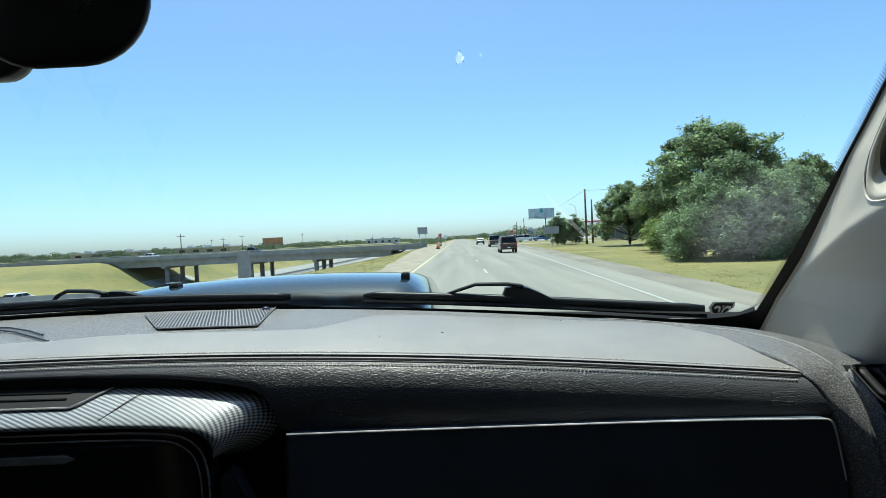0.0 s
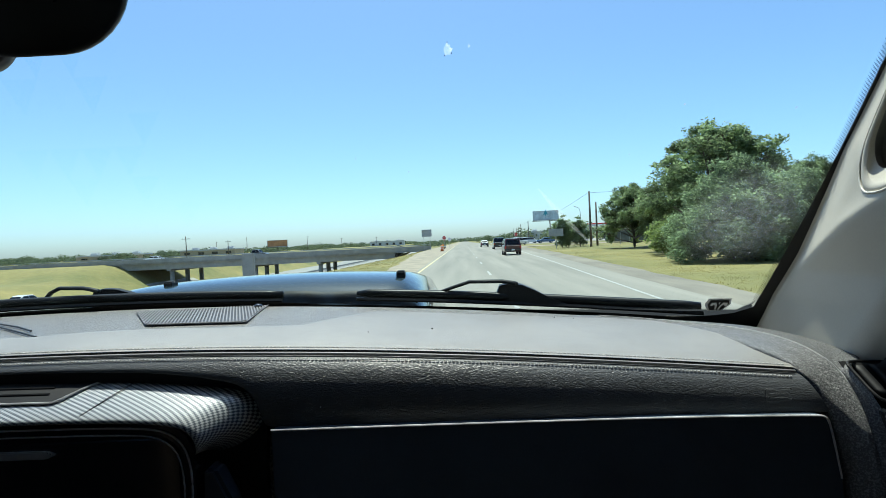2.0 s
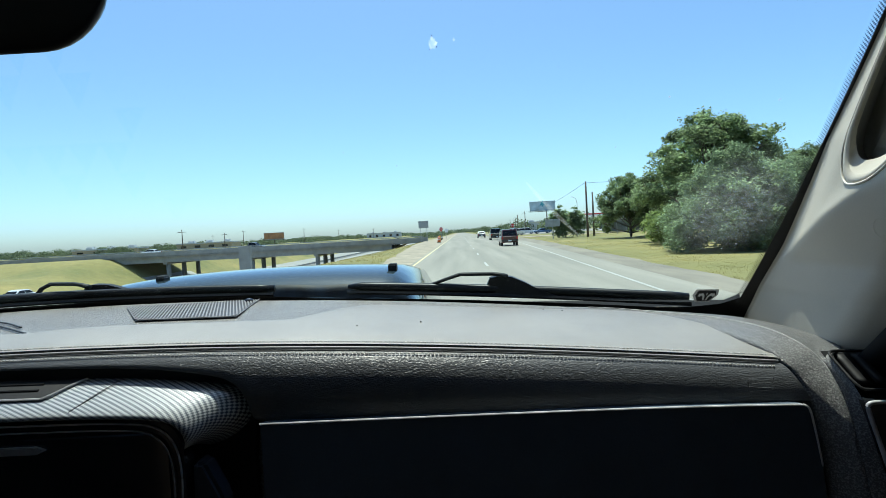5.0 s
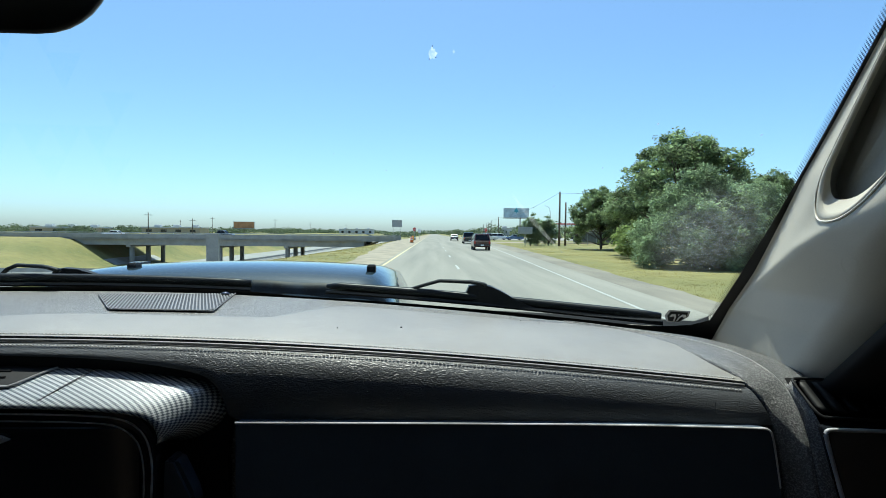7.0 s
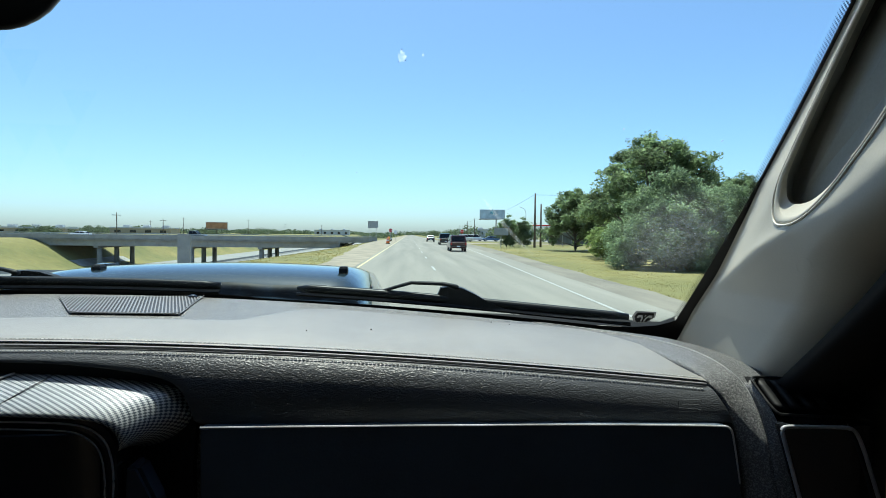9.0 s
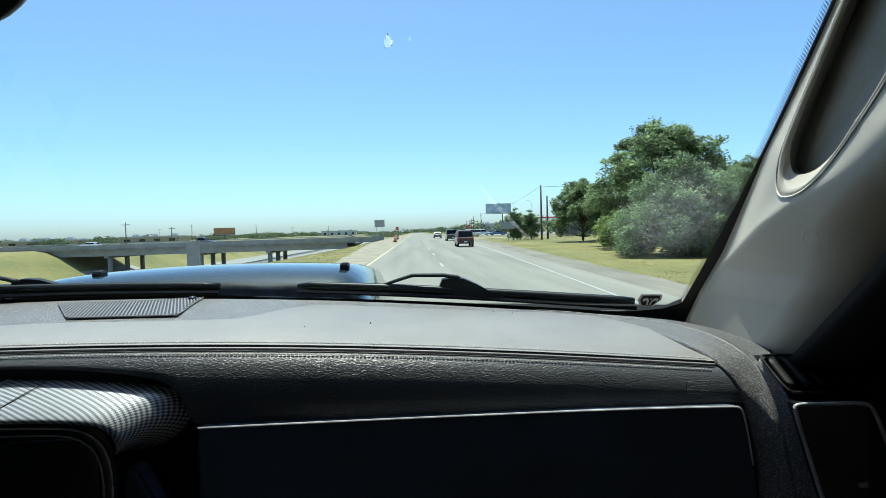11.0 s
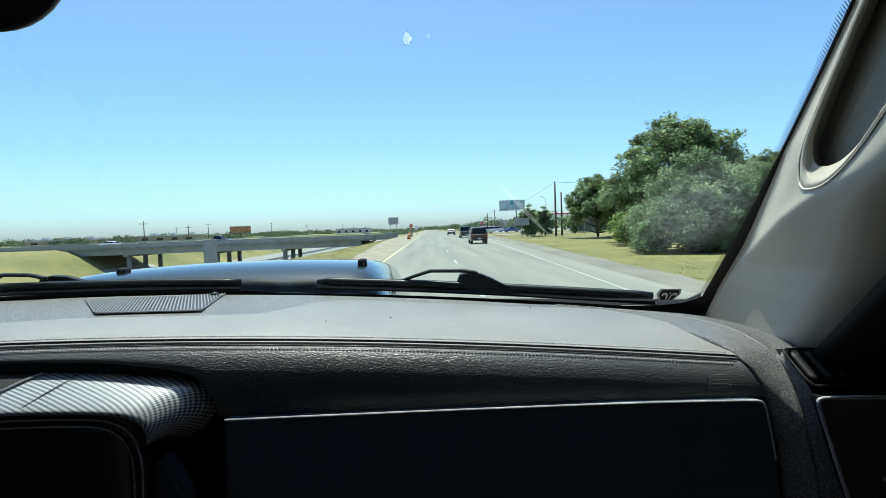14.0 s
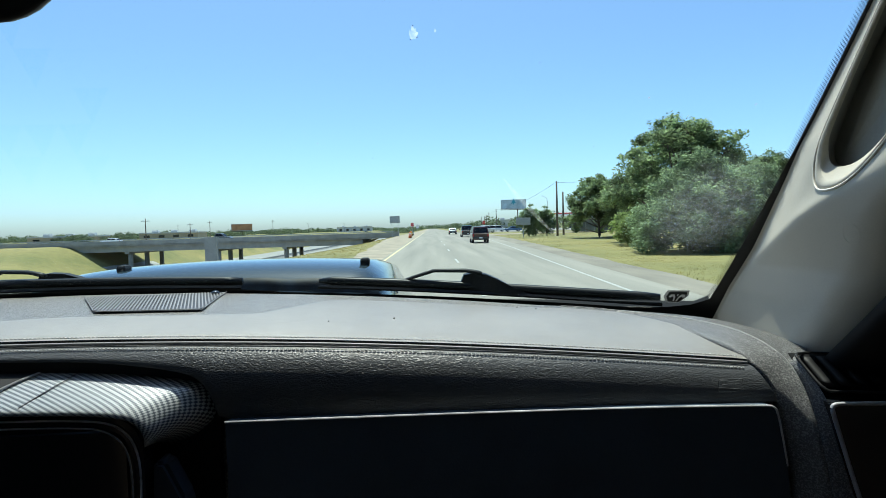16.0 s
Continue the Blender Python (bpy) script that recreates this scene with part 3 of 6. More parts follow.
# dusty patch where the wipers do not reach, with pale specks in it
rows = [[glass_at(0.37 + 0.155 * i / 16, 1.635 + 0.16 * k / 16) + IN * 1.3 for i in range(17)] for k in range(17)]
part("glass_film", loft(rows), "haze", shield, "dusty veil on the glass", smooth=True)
random.seed(5)
bm = bmesh.new()
for _ in range(46):
    x, z, r = random.gauss(0.45, 0.03), random.gauss(1.70, 0.028), random.uniform(0.0003, 0.0007)
    if x < EDGE(z) - 0.02:
        a = random.uniform(0, 6)
        bm.faces.new([bm.verts.new(glass_at(x + r * random.uniform(0.6, 1.8) * math.cos(a + k), z + r * math.sin(a + k)) + IN * 1.4) for k in (0, 1.3, 2.6, 3.9, 5.1)])
tagged(part("dust_speck", bm, "dust", shield), kind="stuff")
# small square sticker with a plain emblem
sx0, sx1, sz0, sz1 = 0.462, 0.491, 1.5765, 1.5945
def sticker(pts, lift):
    bm = bmesh.new()
    bm.faces.new([bm.verts.new(glass_at(sx0 + (sx1 - sx0) * u, sz0 + (sz1 - sz0) * v) + IN * lift) for u, v in pts])
    return bm
part("sticker_edge", sticker([(-0.06, 0.52), (0.0, 1.1), (1.0, 1.1), (1.08, 0.56), (0.80, -0.1), (0.20, -0.1)], 1.0), "sign_white", shield)
decal = part("sticker", sticker([(0.05, 0.55), (0.1, 1), (0.9, 1), (0.98, 0.6), (0.75, 0.02), (0.25, 0.02)], 1.2), "black", shield, "small black sticker with a white emblem")
for pts in ([(0.12, 0.6), (0.16, 0.86), (0.34, 0.88), (0.44, 0.62), (0.47, 0.2), (0.40, 0.2), (0.36, 0.55), (0.28, 0.68), (0.22, 0.55)], [(0.88, 0.6), (0.84, 0.86), (0.66, 0.88), (0.56, 0.62), (0.53, 0.2), (0.60, 0.2), (0.64, 0.55), (0.72, 0.68), (0.78, 0.55)], [(0.47, 0.9), (0.53, 0.9), (0.52, 0.7), (0.48, 0.7)]):
    part("emblem", sticker(pts, 1.6), "sign_white", decal)


# wipers
def wiper(shift, left, right, arm):
    w = new("wiper")
    w.parent = truck
    w["label"] = "black wiper lying along the windshield's foot"
    n = 24
    pts = [glass_at(left + (right - left) * k / n, z_edge(min(left + (right - left) * k / n, 0.5)) + 0.012 - 0.003 * (k / n)) + Vector((0, 0.012, 0.010)) for k in range(n + 1)]
    part("blade", tube(pts, [0.003] + [0.0075] * (n - 1) + [0.006], 8, flat=1.1), "rubber", w, smooth=True)
    part("rubber_lip", tube([p + Vector((0, -0.008, -0.010)) for p in pts], 0.0035, 6), "rubber", w)
    part("arm", tube([Vector(p) + Vector((shift, 0, 0)) for p in arm], [0.0045, 0.0045, 0.005, 0.0055, 0.006, 0.006, 0.007, 0.006], 8, flat=0.6), "dark", w, smooth=True)
    kx = arm[4][0] + shift
    rows = []
    for x, h, d in ((kx - 0.052, 0.002, 0.005), (kx - 0.032, 0.008, 0.008), (kx - 0.009, 0.011, 0.009), (kx - 0.003, 0.020, 0.009), (kx + 0.012, 0.022, 0.011), (kx + 0.034, 0.0205, 0.011), (kx + 0.055, 0.015, 0.011), (kx + 0.078, 0.008, 0.010), (kx + 0.10, 0.003, 0.008), (kx + 0.118, 0.0005, 0.006)):
        zb = z_edge(min(x, 0.5)) + 0.010
        h *= (arm[4][2] - 0.005 - zb) / 0.022
        y = y_far(x) + 0.034
        rows.append([(x, y - d, zb), (x, y - d * 0.7, zb + h), (x, y + d * 0.4, zb + h * 1.05), (x, y + d, zb)])
    part("clip", loft(rows, closed=True, caps=True), "rubber", w)
    return w


ARM = [(0.005, 1.03, 1.592), (0.042, 1.02, 1.606), (0.075, 1.01, 1.617), (0.103, 1.005, 1.6255), (0.158, 0.995, 1.6245), (0.17, 0.993, 1.6225), (0.18, 0.992, 1.620), (0.185, 0.992, 1.618)]
wiper(0.0, -0.100, 0.470, ARM)
ARM_LEFT = [(-0.70, 1.02, 1.612), (-0.665, 1.02, 1.627), (-0.645, 1.01, 1.640), (-0.625, 1.005, 1.6475), (-0.575, 0.995, 1.6460), (-0.560, 0.99, 1.6440), (-0.550, 0.99, 1.641), (-0.545, 0.99, 1.639)]
wiper(0.0, -0.95, -0.235, ARM_LEFT)

# cab shell: roof, pillars, side walls and back close the cabin
def ridge(z):
    """How far back from the glass the pillar trim turns its edge."""
    return 0.228 + 0.10 * min(1.0, max(0.0, (z - 1.70) / 0.13))


def ring_at(z):
    """Section of the pillar trim at a height, from the glass edge round to the outside."""
    e = EDGE(z) + 0.002 + 0.011 * min(1.0, max(0.0, (1.78 - z) / 0.12))
    y = glass_at(e, z)[1]
    r = ridge(z)
    knots = [(0.001, e - 0.001), (0.010, e - 0.0075), (0.013, e - 0.0065), (0.035, e - 0.016), (0.080, e - 0.032), (r - 0.09, e - 0.052), (r - 0.05, e - 0.060), (r - 0.015, e - 0.060), (r + 0.012, e - 0.048), (r + 0.030, e - 0.025), (r + 0.042, e + 0.010), (r + 0.05, e + 0.085)]
    # low down the trim creases early and runs straight back
    crease = float(np.interp(z, [1.60, 1.64, 1.70, 1.75], [0.022, 0.034, 0.120, r - 0.03]))
    old = [k[0] for k in knots], [k[1] for k in knots]
    at = float(np.interp(crease, *old))
    ease = min(1.0, max(0.0, (1.75 - z) / 0.04))
    lift = max(0.0, at - 0.04 * (r - 0.015 - crease) - (e - 0.060)) * ease
    knots = [k for k in knots if k[0] < crease - 0.004] + [(crease, at)] + [(k[0], min(e + 0.06, max(k[1], k[1] + lift) if k[0] > r - 0.02 else max(k[1], at - 0.04 * (k[0] - crease)) * ease + k[1] * (1 - ease))) for k in knots if k[0] > crease + 0.004 and k[0] < r + 0.045] + knots[-1:]
    return e, y, [k[0] for k in knots], [k[1] for k in knots]


def on_pillar(s, z):
    """A point on the pillar's inner face, s metres back from the glass edge."""
    e, y, depth, across = ring_at(z)
    x = np.interp(s, depth, across)
    return Vector((float(x), y - s, z))


def in_handle(s, z, grow=0.0):
    v = (z - 1.862) / (0.135 + grow)
    u = (s - 0.108 + 0.035 * v) / (0.066 + grow)
    return abs(u) ** 2.6 + abs(v) ** 2.6 < 1


def pillar_mesh(side):
    bm = bmesh.new()
    steps = [k / 64 for k in range(65)]
    grid = []
    for k in range(113):
        z = 1.50 + 0.56 * k / 112
        e, y, depth, across = ring_at(z)
        foot = max(0.0, (1.60 - z) / 0.1)
        row = []
        for u in steps:
            s = 0.001 + (depth[-2] - 0.001) * u
            soft = sum(float(np.interp(s + w, depth, across)) for w in (-0.012, -0.006, 0, 0.006, 0.012)) / 5 if s > 0.03 else float(np.interp(s, depth, across))
            row.append((s, z, (soft, y - s - 0.02 * foot)))
        row += [(1, z, (e + 0.085, y - depth[-1])), (1, z, (e + 0.085, y + 0.02)), (1, z, (e + 0.02, y + 0.012))]
        grid.append([(s, z, bm.verts.new((px if side > 0 else -0.58 - px, py, z))) for s, z, (px, py) in row])
    count = len(grid[0])
    for a, b in zip(grid, grid[1:]):
        for i in range(count):
            j = (i + 1) % count
            four = (a[i], a[j], b[j], b[i])
            if side > 0 and all(in_handle(q[0], q[1], -0.002) for q in four):
                continue
            bm.faces.new([q[2] for q in four])
    return bm


pillar = part("a_pillar", pillar_mesh(1), "beige", truck, "light grey-beige plastic windshield pillar trim", smooth=True)
part("a_pillar", pillar_mesh(-1), "beige", truck, smooth=True)
# outline of a clip cover pressed into the trim
ring = []
for k in range(25):
    a = 2 * math.pi * k / 24
    ring.append(on_pillar(0.200 + 0.012 * math.cos(a), 1.682 + 0.009 * math.sin(a) - 0.004 * math.cos(a)) + Vector((-0.0003, -0.0003, 0)))
part("clip_cover", tube(ring, 0.00013, 5), "beige", pillar, "thin outline of a clip cover")


handle = new("grab_handle")
handle.parent = truck
handle["label"] = "beige grab handle let into the pillar trim"
def handle_ring(grow, lift, n=56, shift=0.0, low=0.0, out=0.0):
    """A rounded outline on the trim; shift moves it back, low lifts its foot, out sinks it."""
    pts = []
    for k in range(n):
        a = 2 * math.pi * k / n
        u, v = math.cos(a), math.sin(a)
        u = math.copysign(abs(u) ** 0.77, u)
        v = math.copysign(abs(v) ** 0.77, v)
        z = 1.862 + (0.135 + grow) * v + low * max(0.0, -v)
        s = 0.108 - 0.035 * v + (0.066 + grow) * u + shift
        pts.append(on_pillar(s, z) + Vector((-lift + out, -lift * 0.4 + out * 0.35, 0)))
    return pts
part("seam", tube(handle_ring(0.001, 0.0008) + handle_ring(0.001, 0.0008)[:1], 0.0011, 5), "seam_light", handle, smooth=True)
part("bezel", loft([handle_ring(0.0, -0.002), handle_ring(-0.001, 0.0012), handle_ring(-0.003, 0.002), handle_ring(-0.005, 0.0018, low=0.001), handle_ring(-0.0065, 0.0, low=0.002)], closed=True), "beige", handle, smooth=True)
part("recess_lip", loft([handle_ring(-0.0065, 0.0, low=0.002), handle_ring(-0.007, 0.0, shift=-0.003, low=0.006, out=0.003), handle_ring(-0.007, 0.0, shift=-0.006, low=0.014, out=0.007)], closed=True), "beige", handle, smooth=True)
# recess and its floor coloured darker than the trim for the hollow's shade
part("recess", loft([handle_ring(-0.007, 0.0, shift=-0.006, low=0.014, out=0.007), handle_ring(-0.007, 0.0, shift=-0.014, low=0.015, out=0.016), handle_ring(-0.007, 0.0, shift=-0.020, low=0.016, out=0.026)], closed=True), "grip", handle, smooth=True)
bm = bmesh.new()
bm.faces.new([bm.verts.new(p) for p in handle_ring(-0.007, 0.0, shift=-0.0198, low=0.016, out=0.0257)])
part("grip_hollow", bm, "grip", handle, "hollow behind the grip, darkened for shade")

# black strip behind the pillar stands for the door side in shade
rows = []
for k in range(15):
    z = 1.44 + 0.60 * k / 14
    e, y, depth, across = ring_at(max(1.50, z))
    back = y - depth[-3]
    rows.append([(e - 0.020, back - 0.012, z), (e - 0.012, back - 0.030, z), (e + 0.02, back - 0.045, z), (0.60, back - 0.05, z), (0.60, back - 0.004, z), (e, back + 0.004, z)])
part("door_frame", loft(rows, closed=True, caps=True), "dark", truck, "door frame behind the pillar, blackened for its shade", smooth=True)
part("roof", box(-1.13, 0.63, -1.1, 0.47, 2.03, 2.10, 0.02), "headliner", truck, "pale cab roof lining")
part("roof_panel", box(-1.17, 0.67, -1.14, 0.43, 2.11, 2.15, 0.015), "paint_blue", truck)
for x0, x1 in ((0.625, 0.66), (-1.24, -1.205)):
    # unseen right wall stands above the true sill to keep that side dark
    sill = 1.62 if x0 < 0 else 1.86
    part("side_wall", box(x0, x1, -1.1, 0.62, 0.55, sill), "felt", truck)
    part("door_post", box(x0, x1, -0.42, -0.30, sill, 2.05), "felt", truck)
    part("door_post", box(x0, x1, -1.1, -0.98, sill, 2.05), "felt", truck)
    part("door_post", box(x0, x1, 0.20, 0.62, sill, 2.05), "felt", truck)
# unseen panes, their tint added to dim the light in the cabin
for x0, x1, sill in ((0.64, 0.645, 1.86), (-1.225, -1.22, 1.62)):
    for y0, y1 in ((-0.98, -0.42), (-0.30, 0.20)):
        part("side_window", box(x0, x1, y0, y1, sill, 2.05), "dim_glass", truck, "unseen side window, tinted to dim the cabin")
# unseen lining, coloured tan to bounce a warm tint onto the pillar
part("door_lining", box(0.600, 0.624, -1.0, 0.58, 0.9, 1.62, 0.01), "lining", truck, "unseen door lining, tan for its warm bounce")
part("back_wall", box(-1.20, 0.62, -1.12, -1.05, 0.55, 1.68), "felt", truck)
part("rear_window", box(-1.20, 0.62, -1.095, -1.09, 1.68, 2.04), "dim_glass", truck, "unseen rear window, tinted to dim the cabin")
part("side_wall", box(0.625, 0.66, 0.62, 0.9, 0.55, 1.66), "felt", truck)
part("side_wall", box(-1.24, -1.205, 0.62, 1.0, 0.55, 1.56), "felt", truck)
part("cab_floor", box(-1.20, 0.62, -1.05, 1.0, 0.5, 0.55), "felt", truck)
for x in (-1.12, 0.56):
    for y in (1.75, -2.2):
        wheel = new("wheel")
        wheel.parent = truck
        part("tyre", tube([(x - 0.13, y, 0.41), (x - 0.11, y, 0.41), (x + 0.11, y, 0.41), (x + 0.13, y, 0.41)], [0.35, 0.41, 0.41, 0.35], 28), "tyre", wheel, smooth=True)
        part("rim", tube([(x - 0.14, y, 0.41), (x + 0.14, y, 0.41)], 0.24, 20), "silver", wheel)
# cargo bed, doors, grille and lamps of the outer body
part("bed_floor", box(-1.16, 0.60, -3.1, -1.18, 0.62, 0.70), "paint_blue", truck)
for x0, x1 in ((-1.24, -1.14), (0.58, 0.68)):
    part("bed_side", box(x0, x1, -3.12, -1.17, 0.55, 1.32, 0.03), "paint_blue", truck)
part("tailgate", box(-1.14, 0.58, -3.14, -3.06, 0.60, 1.32, 0.02), "paint_blue", truck)
for x0, x1 in ((-1.265, -1.242), (0.662, 0.685)):
    for y0, y1 in ((-1.12, -0.36), (-0.34, 0.86)):
        door = part("door", box(x0, x1, y0, y1, 0.60, 1.60, 0.01), "paint_blue", truck)
        part("door_handle", box(min(x0, x1) - 0.02, max(x0, x1) + 0.02, y0 + 0.05, y0 + 0.2, 1.30, 1.34, 0.008), "silver", door)
part("front_grille", box(-0.80, 0.22, 2.30, 2.37, 0.85, 1.24, 0.02), "dark", truck)
for x in (-1.02, 0.44):
    part("head_lamp", box(x - 0.14, x + 0.14, 2.26, 2.33, 1.02, 1.24, 0.03), "silver", truck)
part("front_bumper", box(-1.20, 0.62, 2.28, 2.48, 0.58, 0.82, 0.05), "silver", truck)
part("rear_bumper", box(-1.16, 0.60, -3.30, -3.15, 0.52, 0.66, 0.03), "silver", truck)

# ---- dashboard ----
dash = thing("dashboard", "dusty black leather-padded dashboard with grey stitching", "dashboard")
rows = []
xs = [-1.12 + 1.72 * k / 86 for k in range(87)]
for x in xs:
    prof = []
    for k in range(15):
        s = 1 - k / 14
        y = 0.664 + (y_far(x) + 0.012 - 0.664) * s
        prof.append((x, y, z_top(x, min(y, y_far(x))) - (0.003 if s > 0.97 else 0)))
    zt = prof[-1][2]
    prof += [(x, 0.655, zt - 0.006), (x, 0.652, zt - 0.016), (x, 0.652, 1.45), (x, 0.63, 1.2), (x, 0.60, 0.9)]
    rows.append(prof)
part("top_panel", loft(rows), "grain", dash, "grained dark grey plastic dash top", smooth=True)

# leather insert on top: its far border steps round the speaker grille
border_x = [-1.12, -0.46, -0.40, -0.33, -0.24, -0.19, -0.13, -0.105, -0.085, -0.06, -0.02, 0.05, 0.13, 0.22, 0.305, 0.368, 0.40, 0.433, 0.446]
border_y = [0.735, 0.738, 0.757, 0.764, 0.762, 0.768, 0.775, 0.815, 0.853, 0.895, 0.903, 0.892, 0.882, 0.878, 0.884, 0.868, 0.828, 0.762, 0.70]
rows = []
for k in range(121):
    x = -1.12 + 1.566 * k / 120
    yb = float(np.interp(x, border_x, border_y))
    row = [(x, yb + 0.002, z_top(x, yb) - 0.002), (x, yb, z_top(x, yb) + 0.0015), (x, yb - 0.004, z_top(x, yb - 0.004) + 0.003)]
    for j in range(1, 11):
        y = (yb - 0.004) + (FRONT - yb + 0.004) * j / 10
        row.append((x, y, z_top(x, y) + 0.003 - (0.002 if j == 10 else 0)))
    rows.append(row)
part("top_padding", loft(rows), "pad", dash, "dusty leather padding on the dash top, sky sheen in its grey", smooth=True)

# front padding: rolls over the edge and down to the glove box seam
def z_seam(x):
    """The lower border of the front padding: it steps up over the centre stack."""
    return float(np.interp(x, SEAM_X, SEAM_Z))


SEAM_X, SEAM_Z = zip(*chaikin(list(zip([-1.12, -0.45, -0.31, -0.25, -0.20, -0.165, -0.150, -0.142, -0.137, -0.133, -0.10, 0.1, 0.25, 0.36, 0.465], [1.576, 1.5745, 1.572, 1.5685, 1.562, 1.555, 1.546, 1.534, 1.519, 1.5065, 1.5062, 1.5045, 1.5032, 1.5009, 1.4973]))))


rows = []
for x in [-1.12 + 0.94 * k / 45 for k in range(45)] + [-0.18 + 0.06 * k / 30 for k in range(30)] + [-0.12 + 0.566 * k / 40 for k in range(41)]:
    zt = z_stitch(x) - 0.0048
    zb = z_seam(x) + 0.002
    row = []
    for u in [k / 44 for k in range(45)]:
        fall = u * (zt - zb)
        d = 0.0272 * math.sqrt(max(0.0, 1 - max(0.0, 1 - fall / 0.046) ** 2.0)) - 0.0022 * max(0.0, (u - 0.6) / 0.4) ** 2
        row.append((x + 0.016 * u * max(0.0, (x - 0.40) / 0.046), 0.652 - d * (0.93 if u == 1 else 1), zt - fall))
    row.append((x + 0.016 * max(0.0, (x - 0.40) / 0.046), 0.652, zb))
    rows.append(row)
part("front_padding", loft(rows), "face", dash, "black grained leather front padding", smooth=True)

# piping between the two seams, and the stitches
rail = [(-1.12 + 1.562 * k / 120) for k in range(121)]
part("piping", tube([(x, FRONT - 0.0046, z_stitch(x) - 0.0022) for x in rail], 0.0016, 8), "slat", dash, smooth=True)
for name, dy, dz in (("upper", 0.0008, 0.0030), ("lower", -0.0128, -0.0068)):
    bm = bmesh.new()
    count = 360
    for k in range(count):
        x = -1.1 + 1.535 * k / count
        z = z_stitch(x)
        slope = (z_stitch(x + 0.002) - z_stitch(x - 0.002)) / 0.004
        p = Vector((x, FRONT + dy, z + dz))
        q = p + Vector((0.0031, 0.0005, 0.0031 * slope))
        tube([p, p.lerp(q, 0.3) + Vector((0, -0.0002, 0.0007)), p.lerp(q, 0.7) + Vector((0, -0.0002, 0.0007)), q], [0.0005, 0.0009, 0.0009, 0.0005], 5, bm=bm)
    tagged(part("stitching", bm, "thread", dash, "row of grey stitches"), kind="stuff")

# glove box door, proud of the padding above it
def door_outline():
    pts = [(-0.128, 1.5065), (0.1, z_seam(0.1)), (0.3, z_seam(0.3)), (0.448, z_seam(0.448))]
    pts += [(0.4575, 1.4965), (0.462, 1.489), (0.472, 1.43), (0.480, 1.36), (0.475, 1.31), (-0.11, 1.31), (-0.128, 1.36)]
    return [(0.08 + (x - 0.08) * 0.977, 1.70 - (1.70 - z) * 0.977) for x, z in pts]
part("glove_box_door", slab([(x, z - 0.0012) for x, z in door_outline()], 0.6140, 0.651, bevel=0.0016), "glovebox", dash, "smooth black glove box door")
part("door_lip", tube([(x, 0.6140, z - 0.0004) for x, z in chaikin(door_outline()[:7], 3)], 0.0011, 6), "edge_shine", dash)
# embossed airbag mark: unreadable raised bars in a sunk frame
mark = part("airbag_mark", tube([(x, 0.6240, z) for x, z in rounded(0.394, 0.421, 1.5150, 1.5285, 0.002)] + [(0.394, 0.6240, 1.52)], 0.0005, 5), "face", dash, "small embossed airbag mark")
for x0, x1, z0, z1 in ((0.398, 0.4035, 1.5205, 1.5255), (0.405, 0.410, 1.5205, 1.5262), (0.4115, 0.417, 1.5205, 1.5255), (0.398, 0.417, 1.5175, 1.5187)):
    part("raised_bar", tube([(x0, 0.6240, (z0 + z1) / 2), (x1, 0.6240, (z0 + z1) / 2)], 0.0006, 4), "face", mark)

# plastic band that sweeps round the outer end and down: inner edge, crest and outer edge along its length
BAND = [
    ((0.180, 0.890, 1.560), (0.185, 0.905, 1.560), (0.200, 0.930, 1.560)),
    ((0.240, 0.884), (0.245, 0.908), (0.280, 0.940)),
    ((0.330, 0.874), (0.340, 0.898), (0.400, 0.905)),
    ((0.393, 0.842, 1.5575), (0.400, 0.866, 1.5615), (0.468, 0.868, 1.5575)),
    ((0.421, 0.752, 1.5553), (0.441, 0.804, 1.5628), (0.507, 0.826, 1.5565)),
    ((0.431, 0.692, 1.5525), (0.462, 0.745, 1.5628), (0.528, 0.744, 1.5535)),
    ((0.4405, 0.660, 1.5465), (0.4690, 0.692, 1.5605), (0.533, 0.690, 1.5485)),
    ((0.4480, 0.648, 1.5360), (0.4790, 0.657, 1.5490), (0.524, 0.662, 1.5462)),
    ((0.4570, 0.639, 1.5240), (0.4860, 0.641, 1.5340), (0.4905, 0.640, 1.5490)),
    ((0.4630, 0.631, 1.5030), (0.4885, 0.624, 1.5170), (0.4925, 0.602, 1.5200)),
    ((0.4680, 0.626, 1.4740), (0.4890, 0.608, 1.4850), (0.4985, 0.598, 1.5000)),
    ((0.4705, 0.620, 1.4330), (0.4930, 0.598, 1.4400), (0.5080, 0.592, 1.4400)),
    ((0.4720, 0.610, 1.3800), (0.4980, 0.590, 1.3800), (0.5220, 0.580, 1.3800)),
    ((0.4780, 0.600, 1.2500), (0.5060, 0.578, 1.2500), (0.5450, 0.560, 1.2500)),
]
def band_line(which):
    pts = []
    for row in BAND:
        p = row[which]
        pts.append(p if len(p) == 3 else (p[0], p[1], z_top(*p) + (0.002 if which == 1 else 0.0005)))
    return chaikin(pts, 3)
rows = []
